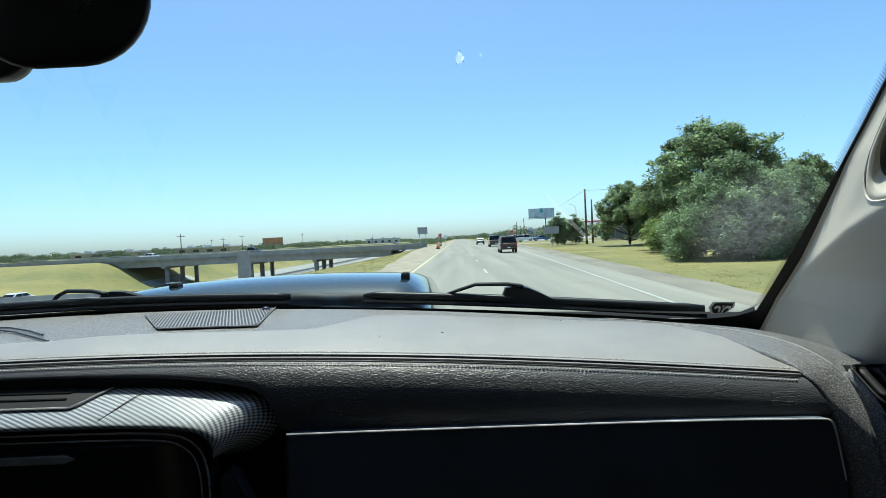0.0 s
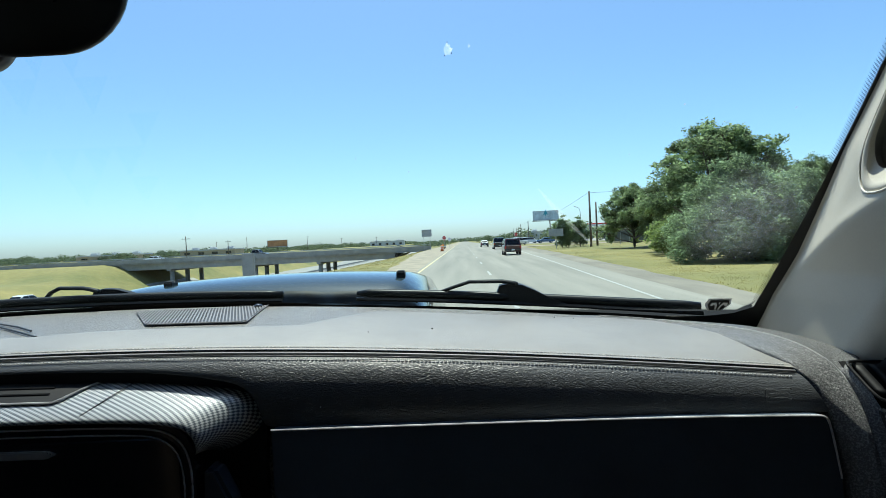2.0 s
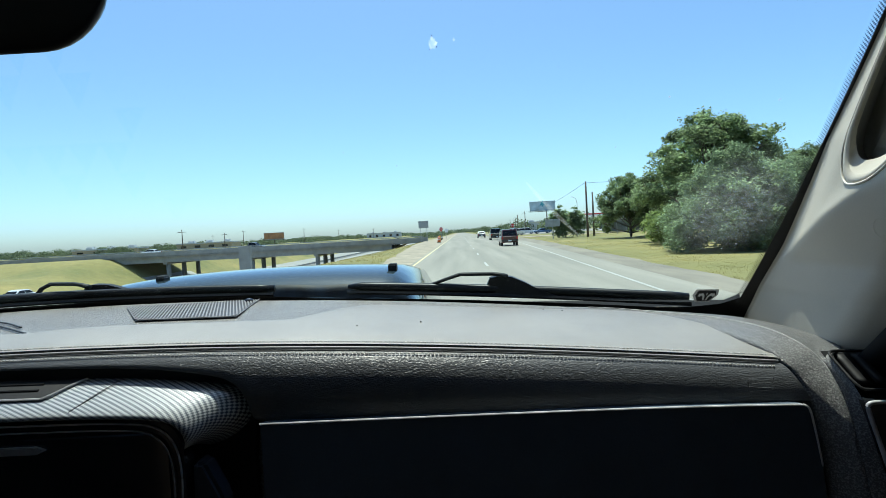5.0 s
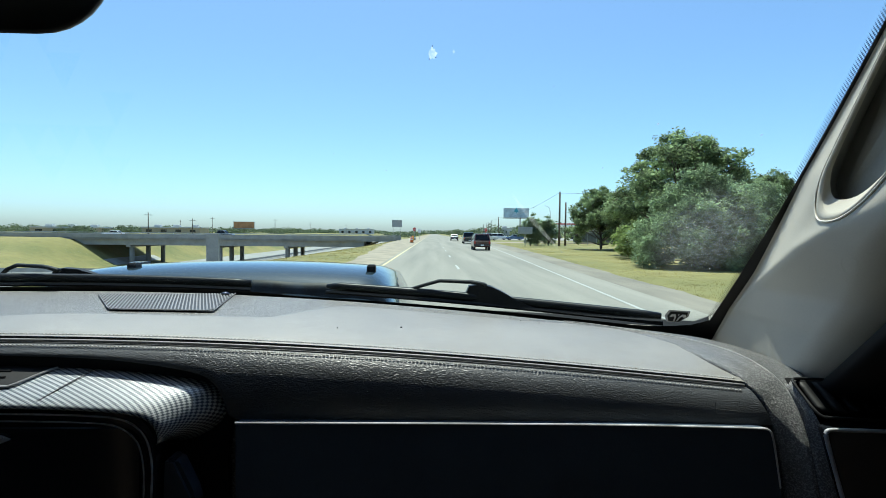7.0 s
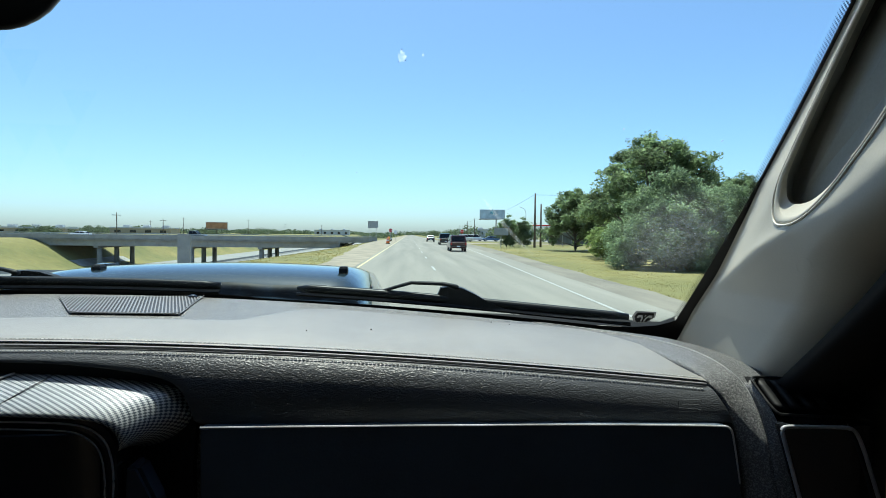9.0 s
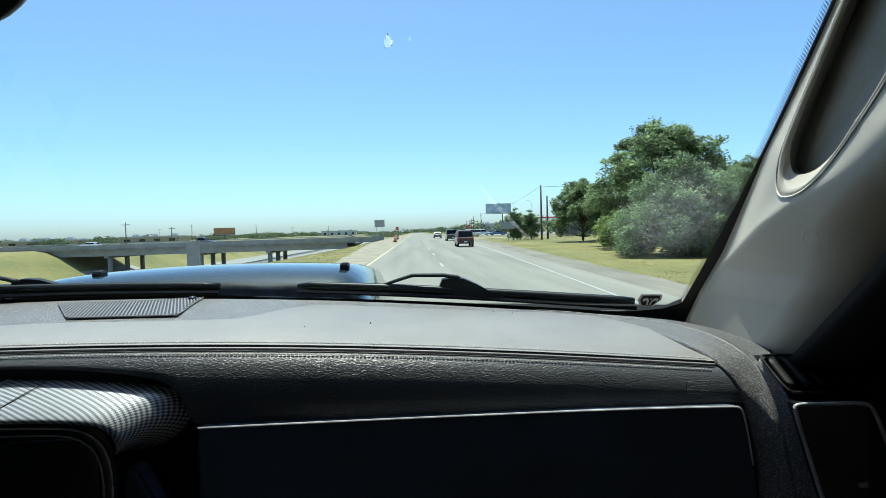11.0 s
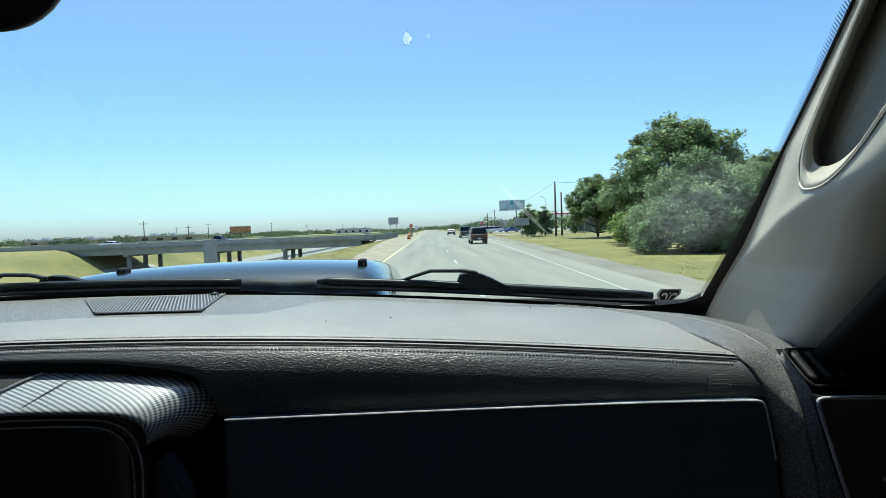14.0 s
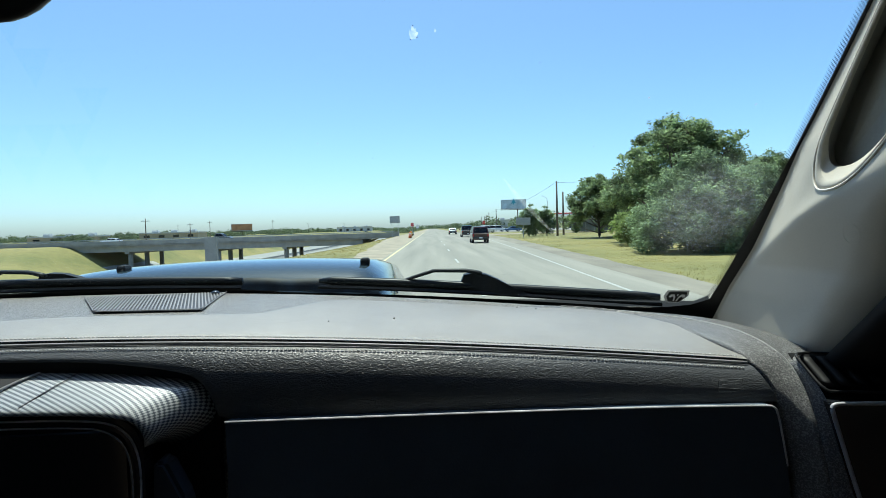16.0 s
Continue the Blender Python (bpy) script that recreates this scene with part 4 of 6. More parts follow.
for a, b, c in zip(band_line(0), band_line(1), band_line(2)):
    a, b, c = Vector(a), Vector(b), Vector(c)
    rows.append([a + Vector((0.004, 0.010, -0.010)), a + Vector((0.0, 0.001, -0.001)), a.lerp(b, 0.12) + Vector((0, 0, 0.0012)), a.lerp(b, 0.5) + Vector((0, 0, 0.0012)), a.lerp(b, 0.84), b + Vector((0, 0, 0.0012)), b + Vector((0.0022, 0.0010, 0.0012)), b.lerp(c, 0.12) - Vector((0, 0, 0.0018)), b.lerp(c, 0.5) - Vector((0, 0, 0.0010)), b.lerp(c, 0.92), c + Vector((0, 0, -0.001)), c + Vector((0.004, 0.012, -0.014))])
part("end_band", loft(rows), "band", dash, "grained plastic band round the dash end", smooth=True)

# lighter bead stands in for the highlight along the band's ridge
crest = [Vector(p) + Vector((0.0011, 0.0005, 0.0012)) for p in band_line(1)]
part("band_crest", tube(crest[len(crest) // 7:int(len(crest) * 0.7)], 0.0011, 6), "crest", dash, "pale line painted as the band's crest highlight", smooth=True)

# speaker grille with slats
corners = [(-0.350, 0.789), (-0.214, 0.797), (-0.253, 1.000), (-0.445, 0.928)]
bm = bmesh.new()
bm.faces.new([bm.verts.new((x, y, z_top(x, y) + 0.0026)) for x, y in corners])
grille = part("speaker_grille", bm, "black", dash, "black slatted speaker grille in the dash top")
rim = [Vector((x, y, z_top(x, y) + 0.0036)) for x, y in corners]
part("grille_frame", tube([rim[3], rim[0].lerp(rim[3], 0.08), rim[0].lerp(rim[1], 0.08), rim[1].lerp(rim[0], 0.08), rim[1].lerp(rim[2], 0.08), rim[2]], 0.0007, 6), "slat", grille)
slat = finish("slat", loft([[(-0.0011, 0, 0), (0.0011, 0, 0), (0.0009, 0, 0.0007), (-0.0009, 0, 0.0007)], [(-0.0011, 1, 0), (0.0011, 1, 0), (0.0009, 1, 0.0007), (-0.0009, 1, 0.0007)]], closed=True, caps=True), "slat")
def in_grille(x, y):
    inside = True
    for (ax, ay), (bx, by) in zip(corners, corners[1:] + corners[:1]):
        inside &= (bx - ax) * (y - ay) - (by - ay) * (x - ax) > 0
    return inside
LEAN_X = -0.40
for k in range(70):
    x0 = -0.45 + 0.0049 * k
    run = [y for y in np.linspace(0.78, 1.0, 111) if in_grille(x0 + LEAN_X * (y - 0.79), y)]
    if len(run) < 6:
        continue
    p, q = [Vector((x0 + LEAN_X * (y - 0.79), y, z_top(x0 + LEAN_X * (y - 0.79), y) + 0.0027)) for y in (run[0], run[-1])]
    turn = Euler((math.asin((q[2] - p[2]) / (q - p).length), 0, math.atan2(-(q[0] - p[0]), q[1] - p[1])))
    share("slat", slat, grille, Matrix.LocRotScale(p, turn, (1, (q - p).length, 1)))
part("sensor_dome", tube([(-0.262, 0.975, z_top(-0.262, 0.97) + 0.001), (-0.262, 0.975, z_top(-0.262, 0.97) + 0.005), (-0.262, 0.975, z_top(-0.262, 0.97) + 0.0075)], [0.008, 0.007, 0.002], 12), "gloss", dash, "small glossy light sensor dome", smooth=True)
# dust specks on the padding
for x, y, s in ((0.044, 0.752, 0.0013), (-0.035, 0.728, 0.0009), (0.223, 0.868, 0.001), (0.25, 0.86, 0.001)):
    bm = bmesh.new()
    bmesh.ops.create_icosphere(bm, subdivisions=1, radius=s, matrix=Matrix.Translation((x, y, z_top(x, y) + 0.0035)))
    part("crumb", bm, "dark", dash)

# centre stack: carbon-look frame round the screen
outer = [(-0.66, 1.566), (-0.45, 1.5645), (-0.31, 1.562), (-0.25, 1.5585), (-0.20, 1.553), (-0.165, 1.548), (-0.150, 1.541), (-0.1425, 1.531), (-0.1385, 1.517), (-0.145, 1.504), (-0.157, 1.494), (-0.172, 1.486), (-0.188, 1.482)]
outer = chaikin(outer)
inner = [(-0.66, 1.534), (-0.45, 1.533), (-0.33, 1.532), (-0.28, 1.5305), (-0.24, 1.5285), (-0.218, 1.5255), (-0.207, 1.522), (-0.200, 1.517), (-0.196, 1.512), (-0.194, 1.507), (-0.193, 1.503), (-0.193, 1.500), (-0.193, 1.497)]
inner = chaikin(inner)
rows = []
for (ox, oz), (ix, iz) in zip(outer, inner):
    row = []
    for u, y in ((0, 0.646), (0.0, 0.6395), (0.06, 0.6365), (0.3, 0.625), (0.55, 0.6125), (0.72, 0.603), (0.86, 0.5955), (0.95, 0.592), (1.0, 0.594), (1.0, 0.606)):
        row.append((ox + (ix - ox) * u, y, oz + (iz - oz) * u + 0.003 * math.sin(math.pi * u)))
    rows.append(row)
fine = []
for a, b in zip(rows, rows[1:]):
    for k in range(2):
        fine.append([Vector(p).lerp(Vector(q), k / 2) for p, q in zip(a, b)])
fine.append([Vector(p) for p in rows[-1]])
trim = part("stack_trim", loft(fine), "carbon", dash, "carbon-look trim round the centre screen", smooth=True)
# weave coordinates in metres: along the frame and across it
along = [0.0]
for a, b in zip(fine, fine[1:]):
    along.append(along[-1] + (a[3] - b[3]).length)
across = [0.0]
for a, b in zip(fine[0], fine[0][1:]):
    across.append(across[-1] + (a - b).length)
place = {}
for i, row in enumerate(fine):
    for j, p in enumerate(row):
        place[tuple(round(c, 5) for c in p)] = (along[i], across[j])
weave = trim.data.uv_layers.new(name="weave")
for loop in trim.data.loops:
    weave.data[loop.index].uv = place[tuple(round(c, 5) for c in trim.data.vertices[loop.vertex_index].co)]
part("trim_joint", tube([Vector(p) + Vector((0.0, -0.0008, 0.0004)) for p in (( -0.279, 0.6385, 1.5605), (-0.287, 0.625, 1.5545), (-0.298, 0.6125, 1.5475), (-0.312, 0.5985, 1.538))], 0.0006, 5), "black", dash)
# dark gap round the trim
gap = chaikin([(x + 0.004 + 0.010 * min(1.0, max(0.0, (x + 0.20) / 0.04)), z + 0.013) for x, z in outer if z > 1.5]) + [(-0.140, 1.46), (-0.135, 1.33), (-0.66, 1.33)]
part("stack_surround", slab([(x, z) for x, z in gap], 0.640, 0.652), "dark", dash, "matt black surround of the centre stack")
part("stack_cheek", slab([(-0.190, 1.478), (-0.178, 1.478), (-0.160, 1.44), (-0.150, 1.36), (-0.150, 1.25), (-0.20, 1.25)], 0.600, 0.6262, bevel=0.004), "cheek", dash, "dark blue-grey stack side")
screen = part("screen", slab(rounded(-0.60, -0.196, 1.28, 1.527, 0.030), 0.597, 0.620, bevel=0.002), "gloss", dash, "dark glossy centre screen, switched off")
# grey tubes draw the reflections on the screen's rounded edge
rim_path = chaikin([(-0.60, 1.5285), (-0.323, 1.527), (-0.250, 1.5245), (-0.222, 1.520), (-0.206, 1.506), (-0.200, 1.488), (-0.1985, 1.466), (-0.2, 1.44), (-0.203, 1.30)], 3)
part("bevel_glint", tube([(x, 0.5955, z) for x, z in rim_path], 0.0010, 6), "rim_grey", screen, "thin grey line for the reflection on the screen's bevel", smooth=True)
rim_path = chaikin([(-0.60, 1.5215), (-0.324, 1.520), (-0.255, 1.5180), (-0.230, 1.5145), (-0.214, 1.502), (-0.2085, 1.488), (-0.206, 1.466), (-0.207, 1.44), (-0.21, 1.30)], 3)
part("bevel_glint", tube([(x, 0.5945, z) for x, z in rim_path], 0.0008, 6), "rim_dark", screen, smooth=True)
part("key_bar", slab([(-0.60, 1.508), (-0.343, 1.5065), (-0.333, 1.5025), (-0.343, 1.4985), (-0.60, 1.4995)], 0.590, 0.5945, bevel=0.001), "rim_dark", screen, "slim grey key bar at the screen's top")
part("screen_glass", slab(rounded(-0.585, -0.211, 1.295, 1.512, 0.02), 0.5945, 0.5965), "gloss", screen)
# slot vent let into the trim above the screen
def on_trim(x, u, lift):
    oz = float(np.interp(x, [p[0] for p in outer[:20]], [p[1] for p in outer[:20]]))
    iz = float(np.interp(x, [p[0] for p in inner[:20]], [p[1] for p in inner[:20]]))
    y = float(np.interp(u, (0, 0.06, 0.3, 0.55, 0.72, 0.86), (0.6395, 0.6365, 0.625, 0.6125, 0.603, 0.5955)))
    return Vector((x, y - 0.6 * lift, oz + (iz - oz) * u + 0.003 * math.sin(math.pi * u) + 0.8 * lift))
vent = part("slot_vent", loft([[on_trim(-0.66 + (0.342 - 0.058 * u) * k / 20, u, 0.0012) for k in range(21)] for u in (0.0, 0.15, 0.3, 0.45, 0.55)]), "dark", dash, "dark slot vent in the carbon-look trim", smooth=True)
part("vent_rim", tube([on_trim(-0.66 + 0.31 * k / 10, 0.56, 0.0016) for k in range(11)] + [on_trim(-0.3425, 0.48, 0.0016), on_trim(-0.330, 0.25, 0.0016), on_trim(-0.317, 0.02, 0.0016)], 0.0013, 6), "rim_grey", vent)
for u in (0.16, 0.34):
    part("vent_blade", tube([on_trim(-0.66 + 0.30 * k / 10, u, 0.0018) for k in range(11)], 0.0011, 5), "dark", vent)
# joints of the speaker cover at the far middle of the dash
for pts in (((-0.70, 0.860), (-0.62, 0.838), (-0.567, 0.811), (-0.50, 0.764), (-0.462, 0.737)), ((-0.70, 0.872), (-0.60, 0.846), (-0.545, 0.812), (-0.50, 0.778))):
    part("cover_joint", tube([(x, y, z_top(x, y) + 0.0025) for x, y in pts], 0.0013, 6), "black", dash)

# outer air vent and the framed panel below it
vent = part("outer_vent", loft([[(0.490, 0.652, 1.547), (0.540, 0.656, 1.5445), (0.600, 0.652, 1.543)], [(0.494, 0.620, 1.518), (0.540, 0.620, 1.516), (0.600, 0.616, 1.514)]]), "dark", dash, "black louvred air vent at the dash end")
part("vent_frame", tube(chaikin([(0.600, 0.634, 1.5440), (0.528, 0.648, 1.5462), (0.506, 0.646, 1.5480), (0.4890, 0.640, 1.5490), (0.4905, 0.628, 1.5395), (0.4930, 0.600, 1.5195), (0.507, 0.600, 1.5183), (0.526, 0.600, 1.517), (0.600, 0.596, 1.514)], 2), 0.0016, 8), "dark", vent)
for k in range(5):
    x = 0.4985 + 0.0185 * k
    rows = [[(x + 0.003 * u + dx, 0.646 - 0.034 * u + dy, 1.5445 - 0.0245 * u + dz) for dx, dy, dz in ((0, 0, 0), (0.003, -0.004, 0.001), (0.009, -0.005, 0.001), (0.0135, 0.002, -0.001), (0.008, 0.006, -0.002))] for u in (0.02, 0.2, 0.5, 0.8, 0.98)]
    part("louvre", loft(rows, closed=True, caps=True), "dark", vent, smooth=True)
frame_pts = [(0.615, 0.588, 1.405), (0.601, 0.590, 1.447), (0.590, 0.590, 1.479), (0.580, 0.590, 1.5005), (0.572, 0.590, 1.5062), (0.545, 0.590, 1.5075), (0.510, 0.590, 1.5085), (0.4975, 0.590, 1.5090), (0.4925, 0.590, 1.5065), (0.4945, 0.590, 1.498), (0.502, 0.590, 1.4735), (0.511, 0.588, 1.440), (0.523, 0.584, 1.395), (0.535, 0.575, 1.33), (0.545, 0.565, 1.26)]
frame_pts = chaikin(frame_pts, 2)
part("end_panel", slab([(0.494, 1.508), (0.604, 1.506), (0.604, 1.2), (0.545, 1.2), (0.524, 1.36), (0.508, 1.44)], 0.5935, 0.65), "gloss", dash, "dark end panel with a grey frame")
part("panel_frame", tube(frame_pts, 0.0022, 8), "rim_grey", dash, "grey frame line of the end panel", smooth=True)
part("panel_latch", box(0.566, 0.576, 0.59, 0.606, 1.415, 1.420, 0.001), "silver", dash)

# ---- rear-view mirror ----
mirror = thing("rear_view_mirror", "black plastic rear-view mirror with rounded housing on the windshield", "mirror")
def pod(x0, x1, z0, z1, y0, y1, r, taper):
    rows = []
    for u, g in ((0, -0.012), (0.05, -0.004), (0.2, 0), (0.8, 0), (0.95, -0.003), (1, -0.010)):
        y = y0 + (y1 - y0) * u
        k = 1 - taper * u
        cx, cz = (x0 + x1) / 2, (z0 + z1) / 2
        rows.append([(cx + (px - cx) * k * (1 + g * 8), y, cz + (pz - cz) * k * (1 + g * 8)) for px, pz in rounded(x0, x1, z0, z1, r, 8)])
    return loft(rows, closed=True, caps=True)
part("housing", pod(-0.335, -0.173, 1.859, 2.03, 0.49, 0.545, 0.062, 0.45), "mirror_body", mirror, "glossy black sensor housing", smooth=True)
part("reflector", pod(-0.64, -0.331, 1.880, 2.0, 0.56, 0.585, 0.03, 0.05), "mirror_shell", mirror, "dark grey mirror shell", smooth=True)
part("stalk", tube([(-0.285, 0.54, 1.975), (-0.285, 0.60, 1.995)], 0.02, 12), "dark", mirror)
for k in range(4):
    part("vent_slit", box(-0.212 + 0.003 * k, -0.2105 + 0.003 * k, 0.4885, 0.492, 1.915, 1.945), "black", mirror)
# ---- the ground, one sheet to the horizon ----
def ease(a, b, v):
    u = min(1.0, max(0.0, (v - a) / (b - a)))
    return u * u * (3 - 2 * u)


def height(x, y):
    """Ground height in the road's frame: a level frontage road, the freeway in its cut beside it."""
    depth = 2.0 + 4.2 * ease(25, 112, y)
    depth *= 1 - ease(500, 1200, y)
    cut = ease(-7.0, -25, x) * (1 - ease(-65, -80, x) * (0.55 + 0.45 * ease(98, 116, y)))
    z = -depth * cut
    z += 0.5 * ease(17, 36, x) * (1 - ease(60, 200, x)) * (1 - ease(60, 95, y))
    z += 6.0 * ease(700, 2500, y) * ease(60, 600, x)
    return z


def spread(stops):
    out = []
    for a, b, n in stops:
        out += [a + (b - a) * k / n for k in range(n)]
    return out + [stops[-1][1]]


def right_line(y):
    """The road's edge line on the right, which drifts outward towards the intersection."""
    return float(np.interp(y, (-60, 0, 12, 21, 41, 66, 95, 120, 160, 400), (4.2, 4.3, 4.7, 5.15, 6.1, 7.1, 7.6, 7.6, 6.6, 5.2)))


def asphalt_end(y):
    return right_line(y) + 1.2 + 0.06 * noise.noise(Vector((y * 0.5, 3, 0)))


def grass_right(y):
    return float(np.interp(y, (-60, 0, 14, 26, 66, 95, 120, 160, 400), (6.6, 6.75, 7.3, 8.0, 10.2, 11.0, 11.0, 8.6, 7.2))) + 0.22 * noise.noise(Vector((y * 0.21, 0, 0))) + 0.10 * noise.noise(Vector((y * 0.9, 0, 4)))


def grass_left(y):
    return float(np.interp(y, (-60, 0, 33, 87, 120, 400), (-4.2, -4.3, -4.85, -7.4, -7.8, -5.0))) + 0.25 * noise.noise(Vector((y * 0.2, 7, 0))) + 0.05 * noise.noise(Vector((y * 0.6, 7, 4)))


def sheet(xs, ys, lift=0.0, wobble=0.0):
    rows = []
    for y in ys:
        rows.append([(x, y, height(x, y) + lift + (wobble * noise.noise(Vector((x * 0.35, y * 0.35, 0))) if wobble and (x > grass_right(y) + 1.2 or x < grass_left(y) - 1.2) else 0)) for x in xs])
    return loft(rows)


def ribbon(left, right, ys, lift, across=4):
    """A strip of paving between two edges that may wander along the road."""
    rows = []
    for y in ys:
        a, b = left(y), right(y)
        rows.append([(a + (b - a) * k / across, y, height(a + (b - a) * k / across, y) + lift) for k in range(across + 1)])
    return loft(rows)


gx = spread([(-4000, -300, 10), (-300, -110, 10), (-110, -60, 20), (-60, -26, 10), (-26, -5, 22), (-5, 8, 4), (8, 40, 32), (40, 120, 16), (120, 500, 8), (500, 4000, 8)])
gy = spread([(-600, -40, 14), (-40, 0, 16), (0, 80, 80), (80, 220, 46), (220, 600, 20), (600, 4200, 16)])
single("ground", sheet(gx, gy, 0.0, 0.06), "ground", "dry green-yellow summer grass verge and fields", "ground", ROAD, "structure", smooth=True)
ry = spread([(-200, -10, 20), (-10, 120, 160), (120, 250, 40), (250, 2600, 30)])
single("road", ribbon(lambda y: -2.75, asphalt_end, ry, 0.045, 6), "asphalt", "worn pale grey two-lane frontage road", "road", ROAD, "structure")
single("shoulder", ribbon(lambda y: asphalt_end(y) - 0.3, grass_right, ry, 0.032, 3), "gravel", "gravelly paved shoulder with crumbling edge", "road shoulder", ROAD, "structure")
single("shoulder", ribbon(grass_left, lambda y: -2.7, ry, 0.032, 3), "shoulder", "sandy shoulder beside the frontage road", "road shoulder", ROAD, "structure")
single("freeway", sheet([-63.5, -55, -50, -43, -34, -28], ry, 0.05), "freeway", "pale concrete freeway in a cut", "freeway", ROAD, "structure")
single("road_line", ribbon(lambda y: -2.57, lambda y: -2.43, ry, 0.052, 1), "yellow_line", "worn yellow-white edge line", "road marking", ROAD, "structure")
single("road_line", ribbon(lambda y: right_line(y) - 0.05, lambda y: right_line(y) + 0.05, ry, 0.052, 1), "line", "white edge line of the road", "road marking", ROAD, "structure")
dashes = thing("lane_dashes", "worn white lane dashes along the road", "road marking", ROAD)
dashes["kind"] = "structure"
dash_mesh = finish("lane_dash", box(-0.055, 0.055, -1.5, 1.5, 0.046, 0.053), "line")
for k in range(34):
    share("lane_dash", dash_mesh, dashes, Matrix.Translation((1.22, -22.5 + 12.2 * k, 0)))
# tar-filled cracks that wander across the asphalt
random.seed(31)
cracks = thing("tar_cracks", "dark tar-filled cracks in the asphalt", "road crack", ROAD)
cracks["kind"] = "structure"
for k in range(14):
    y = 5 + 6.4 * k + random.uniform(-1, 1)
    rows = []
    lengthwise = k % 3 == 0
    x = random.uniform(-1.8, 4.0)
    for j in range(14):
        w = random.uniform(0.006, 0.016)
        rows.append([(x - (w if lengthwise else 0), y - (0 if lengthwise else w), 0.0485), (x + (w if lengthwise else 0), y + (0 if lengthwise else w), 0.0485)])
        x += random.uniform(-0.07, 0.07) if lengthwise else random.uniform(0.12, 0.3)
        y += random.uniform(0.3, 0.6) if lengthwise else random.uniform(-0.12, 0.12)
    part("crack", loft(rows), "tar", cracks)
# cross street over the freeway, and the forecourt
single("cross_street", loft([[(x, y, 0.048 + 0.002 * (x > 5)) for x in (8.6, 20, 60, 140, 400)] for y in (138, 154)]), "asphalt", "cross street of worn asphalt", "road", ROAD, "structure")
single("forecourt", loft([[(x, y, 0.06) for x in (10.5, 40, 110)] for y in (157, 222)]), "concrete", "pale concrete forecourt", "pavement", ROAD, "structure")
single("driveway", loft([[(10.6, 98, 0.05), (24, 98, 0.08), (40, 99, 0.08)], [(10.6, 109, 0.05), (24, 108, 0.08), (40, 108, 0.08)]]), "shoulder", "sandy driveway beside the road", "driveway", ROAD, "structure")

# the side road that joins from the right behind the truck
single("side_road", ribbon(lambda y: max(asphalt_end(y) - 0.4, -0.17 * (y + 62) + 6), lambda y: -0.17 * (y + 62) + 13.5, spread([(-260, -95, 30)]), 0.056), "asphalt", "side road that joins the frontage road", "road", ROAD, "structure")
# grass tufts on the verges
random.seed(11)
bm_v, bm_f = [], []
def tuft(x, y, size):
    z = height(x, y)
    for _ in range(4):
        a = random.uniform(0, 2 * math.pi)
        w = size * 0.12
        px, py = x + random.uniform(-0.15, 0.15), y + random.uniform(-0.15, 0.15)
        i = len(bm_v)
        bm_v.extend([(px - w * math.cos(a), py - w * math.sin(a), z - 0.03), (px + w * math.cos(a), py + w * math.sin(a), z - 0.03), (px + size * 0.5 * math.sin(a), py - size * 0.5 * math.cos(a), z + size)])
        bm_f.append((i, i + 1, i + 2))
for _ in range(24000):
    y = 6 + 90 * random.random() ** 1.6
    x = grass_right(y) + 0.05 + (9 + y * 0.15) * random.random() ** 1.25
    tuft(x, y, random.uniform(0.015, 0.045) * (2.2 if random.random() < 0.05 else 1))
for _ in range(14000):
    y = 10 + 120 * random.random() ** 1.5
    x = grass_left(y) - 0.05 - 16 * random.random()
    tuft(x, y, random.uniform(0.04, 0.11))
me = bpy.data.meshes.new("grass")
me.from_pydata(bm_v, [], bm_f)
me.materials.append(M["blade"])
tagged(new("grass", me), "yellow-green uncut grass on the verges", "grass", kind="stuff").matrix_basis = ROAD


# ---- trees ----
def crown_mesh(name, lobes, count, size, material, seed, clumps=26, fringe=0.30):
    """Leaf sprays gathered in many small clumps over and inside uneven lobes, with gaps between the clumps."""
    rng = random.Random(seed)
    v, f = [], []
    total = sum(r[3] ** 2 for r in lobes)
    for cx, cy, cz, r, squash in lobes:
        each = int(count * r * r / total / clumps)
        for _ in range(clumps):
            d = Vector((rng.gauss(0, 1), rng.gauss(0, 1), rng.gauss(0.15, 1))).normalized()
            reach = r * rng.uniform(0.45, 1.0)
            k = Vector((cx, cy, cz)) + Vector((d[0], d[1], d[2] * squash)) * reach
            wide = r * rng.uniform(fringe * 0.7, fringe * 1.3)
            flat = rng.uniform(0.6, 0.95)
            for _ in range(each):
                e = Vector((rng.gauss(0, 1), rng.gauss(0, 1), rng.gauss(0, 1))).normalized()
                p = k + Vector((e[0], e[1], e[2] * flat)) * wide * rng.random() ** 0.42
                if p[2] < 0.05:
                    continue
                s = size * rng.uniform(0.55, 1.35)
                a = Vector((rng.gauss(0, 1), rng.gauss(0, 1), rng.gauss(0, 0.6))).normalized()
                b = a.cross(e * 0.6 + Vector((rng.gauss(0, 0.5), rng.gauss(0, 0.5), rng.gauss(0.5, 0.5)))).normalized()
                c = a.cross(b)
                i = len(v)
                v.extend([p - a * s, p - a * 0.1 * s + b * 0.45 * s + c * 0.12 * s, p + a * s, p - a * 0.1 * s - b * 0.45 * s + c * 0.12 * s])
                f.append((i, i + 1, i + 2, i + 3))
    me = bpy.data.meshes.new(name)
    me.from_pydata([tuple(p) for p in v], [], f)
    me.materials.append(M[material])
    return me


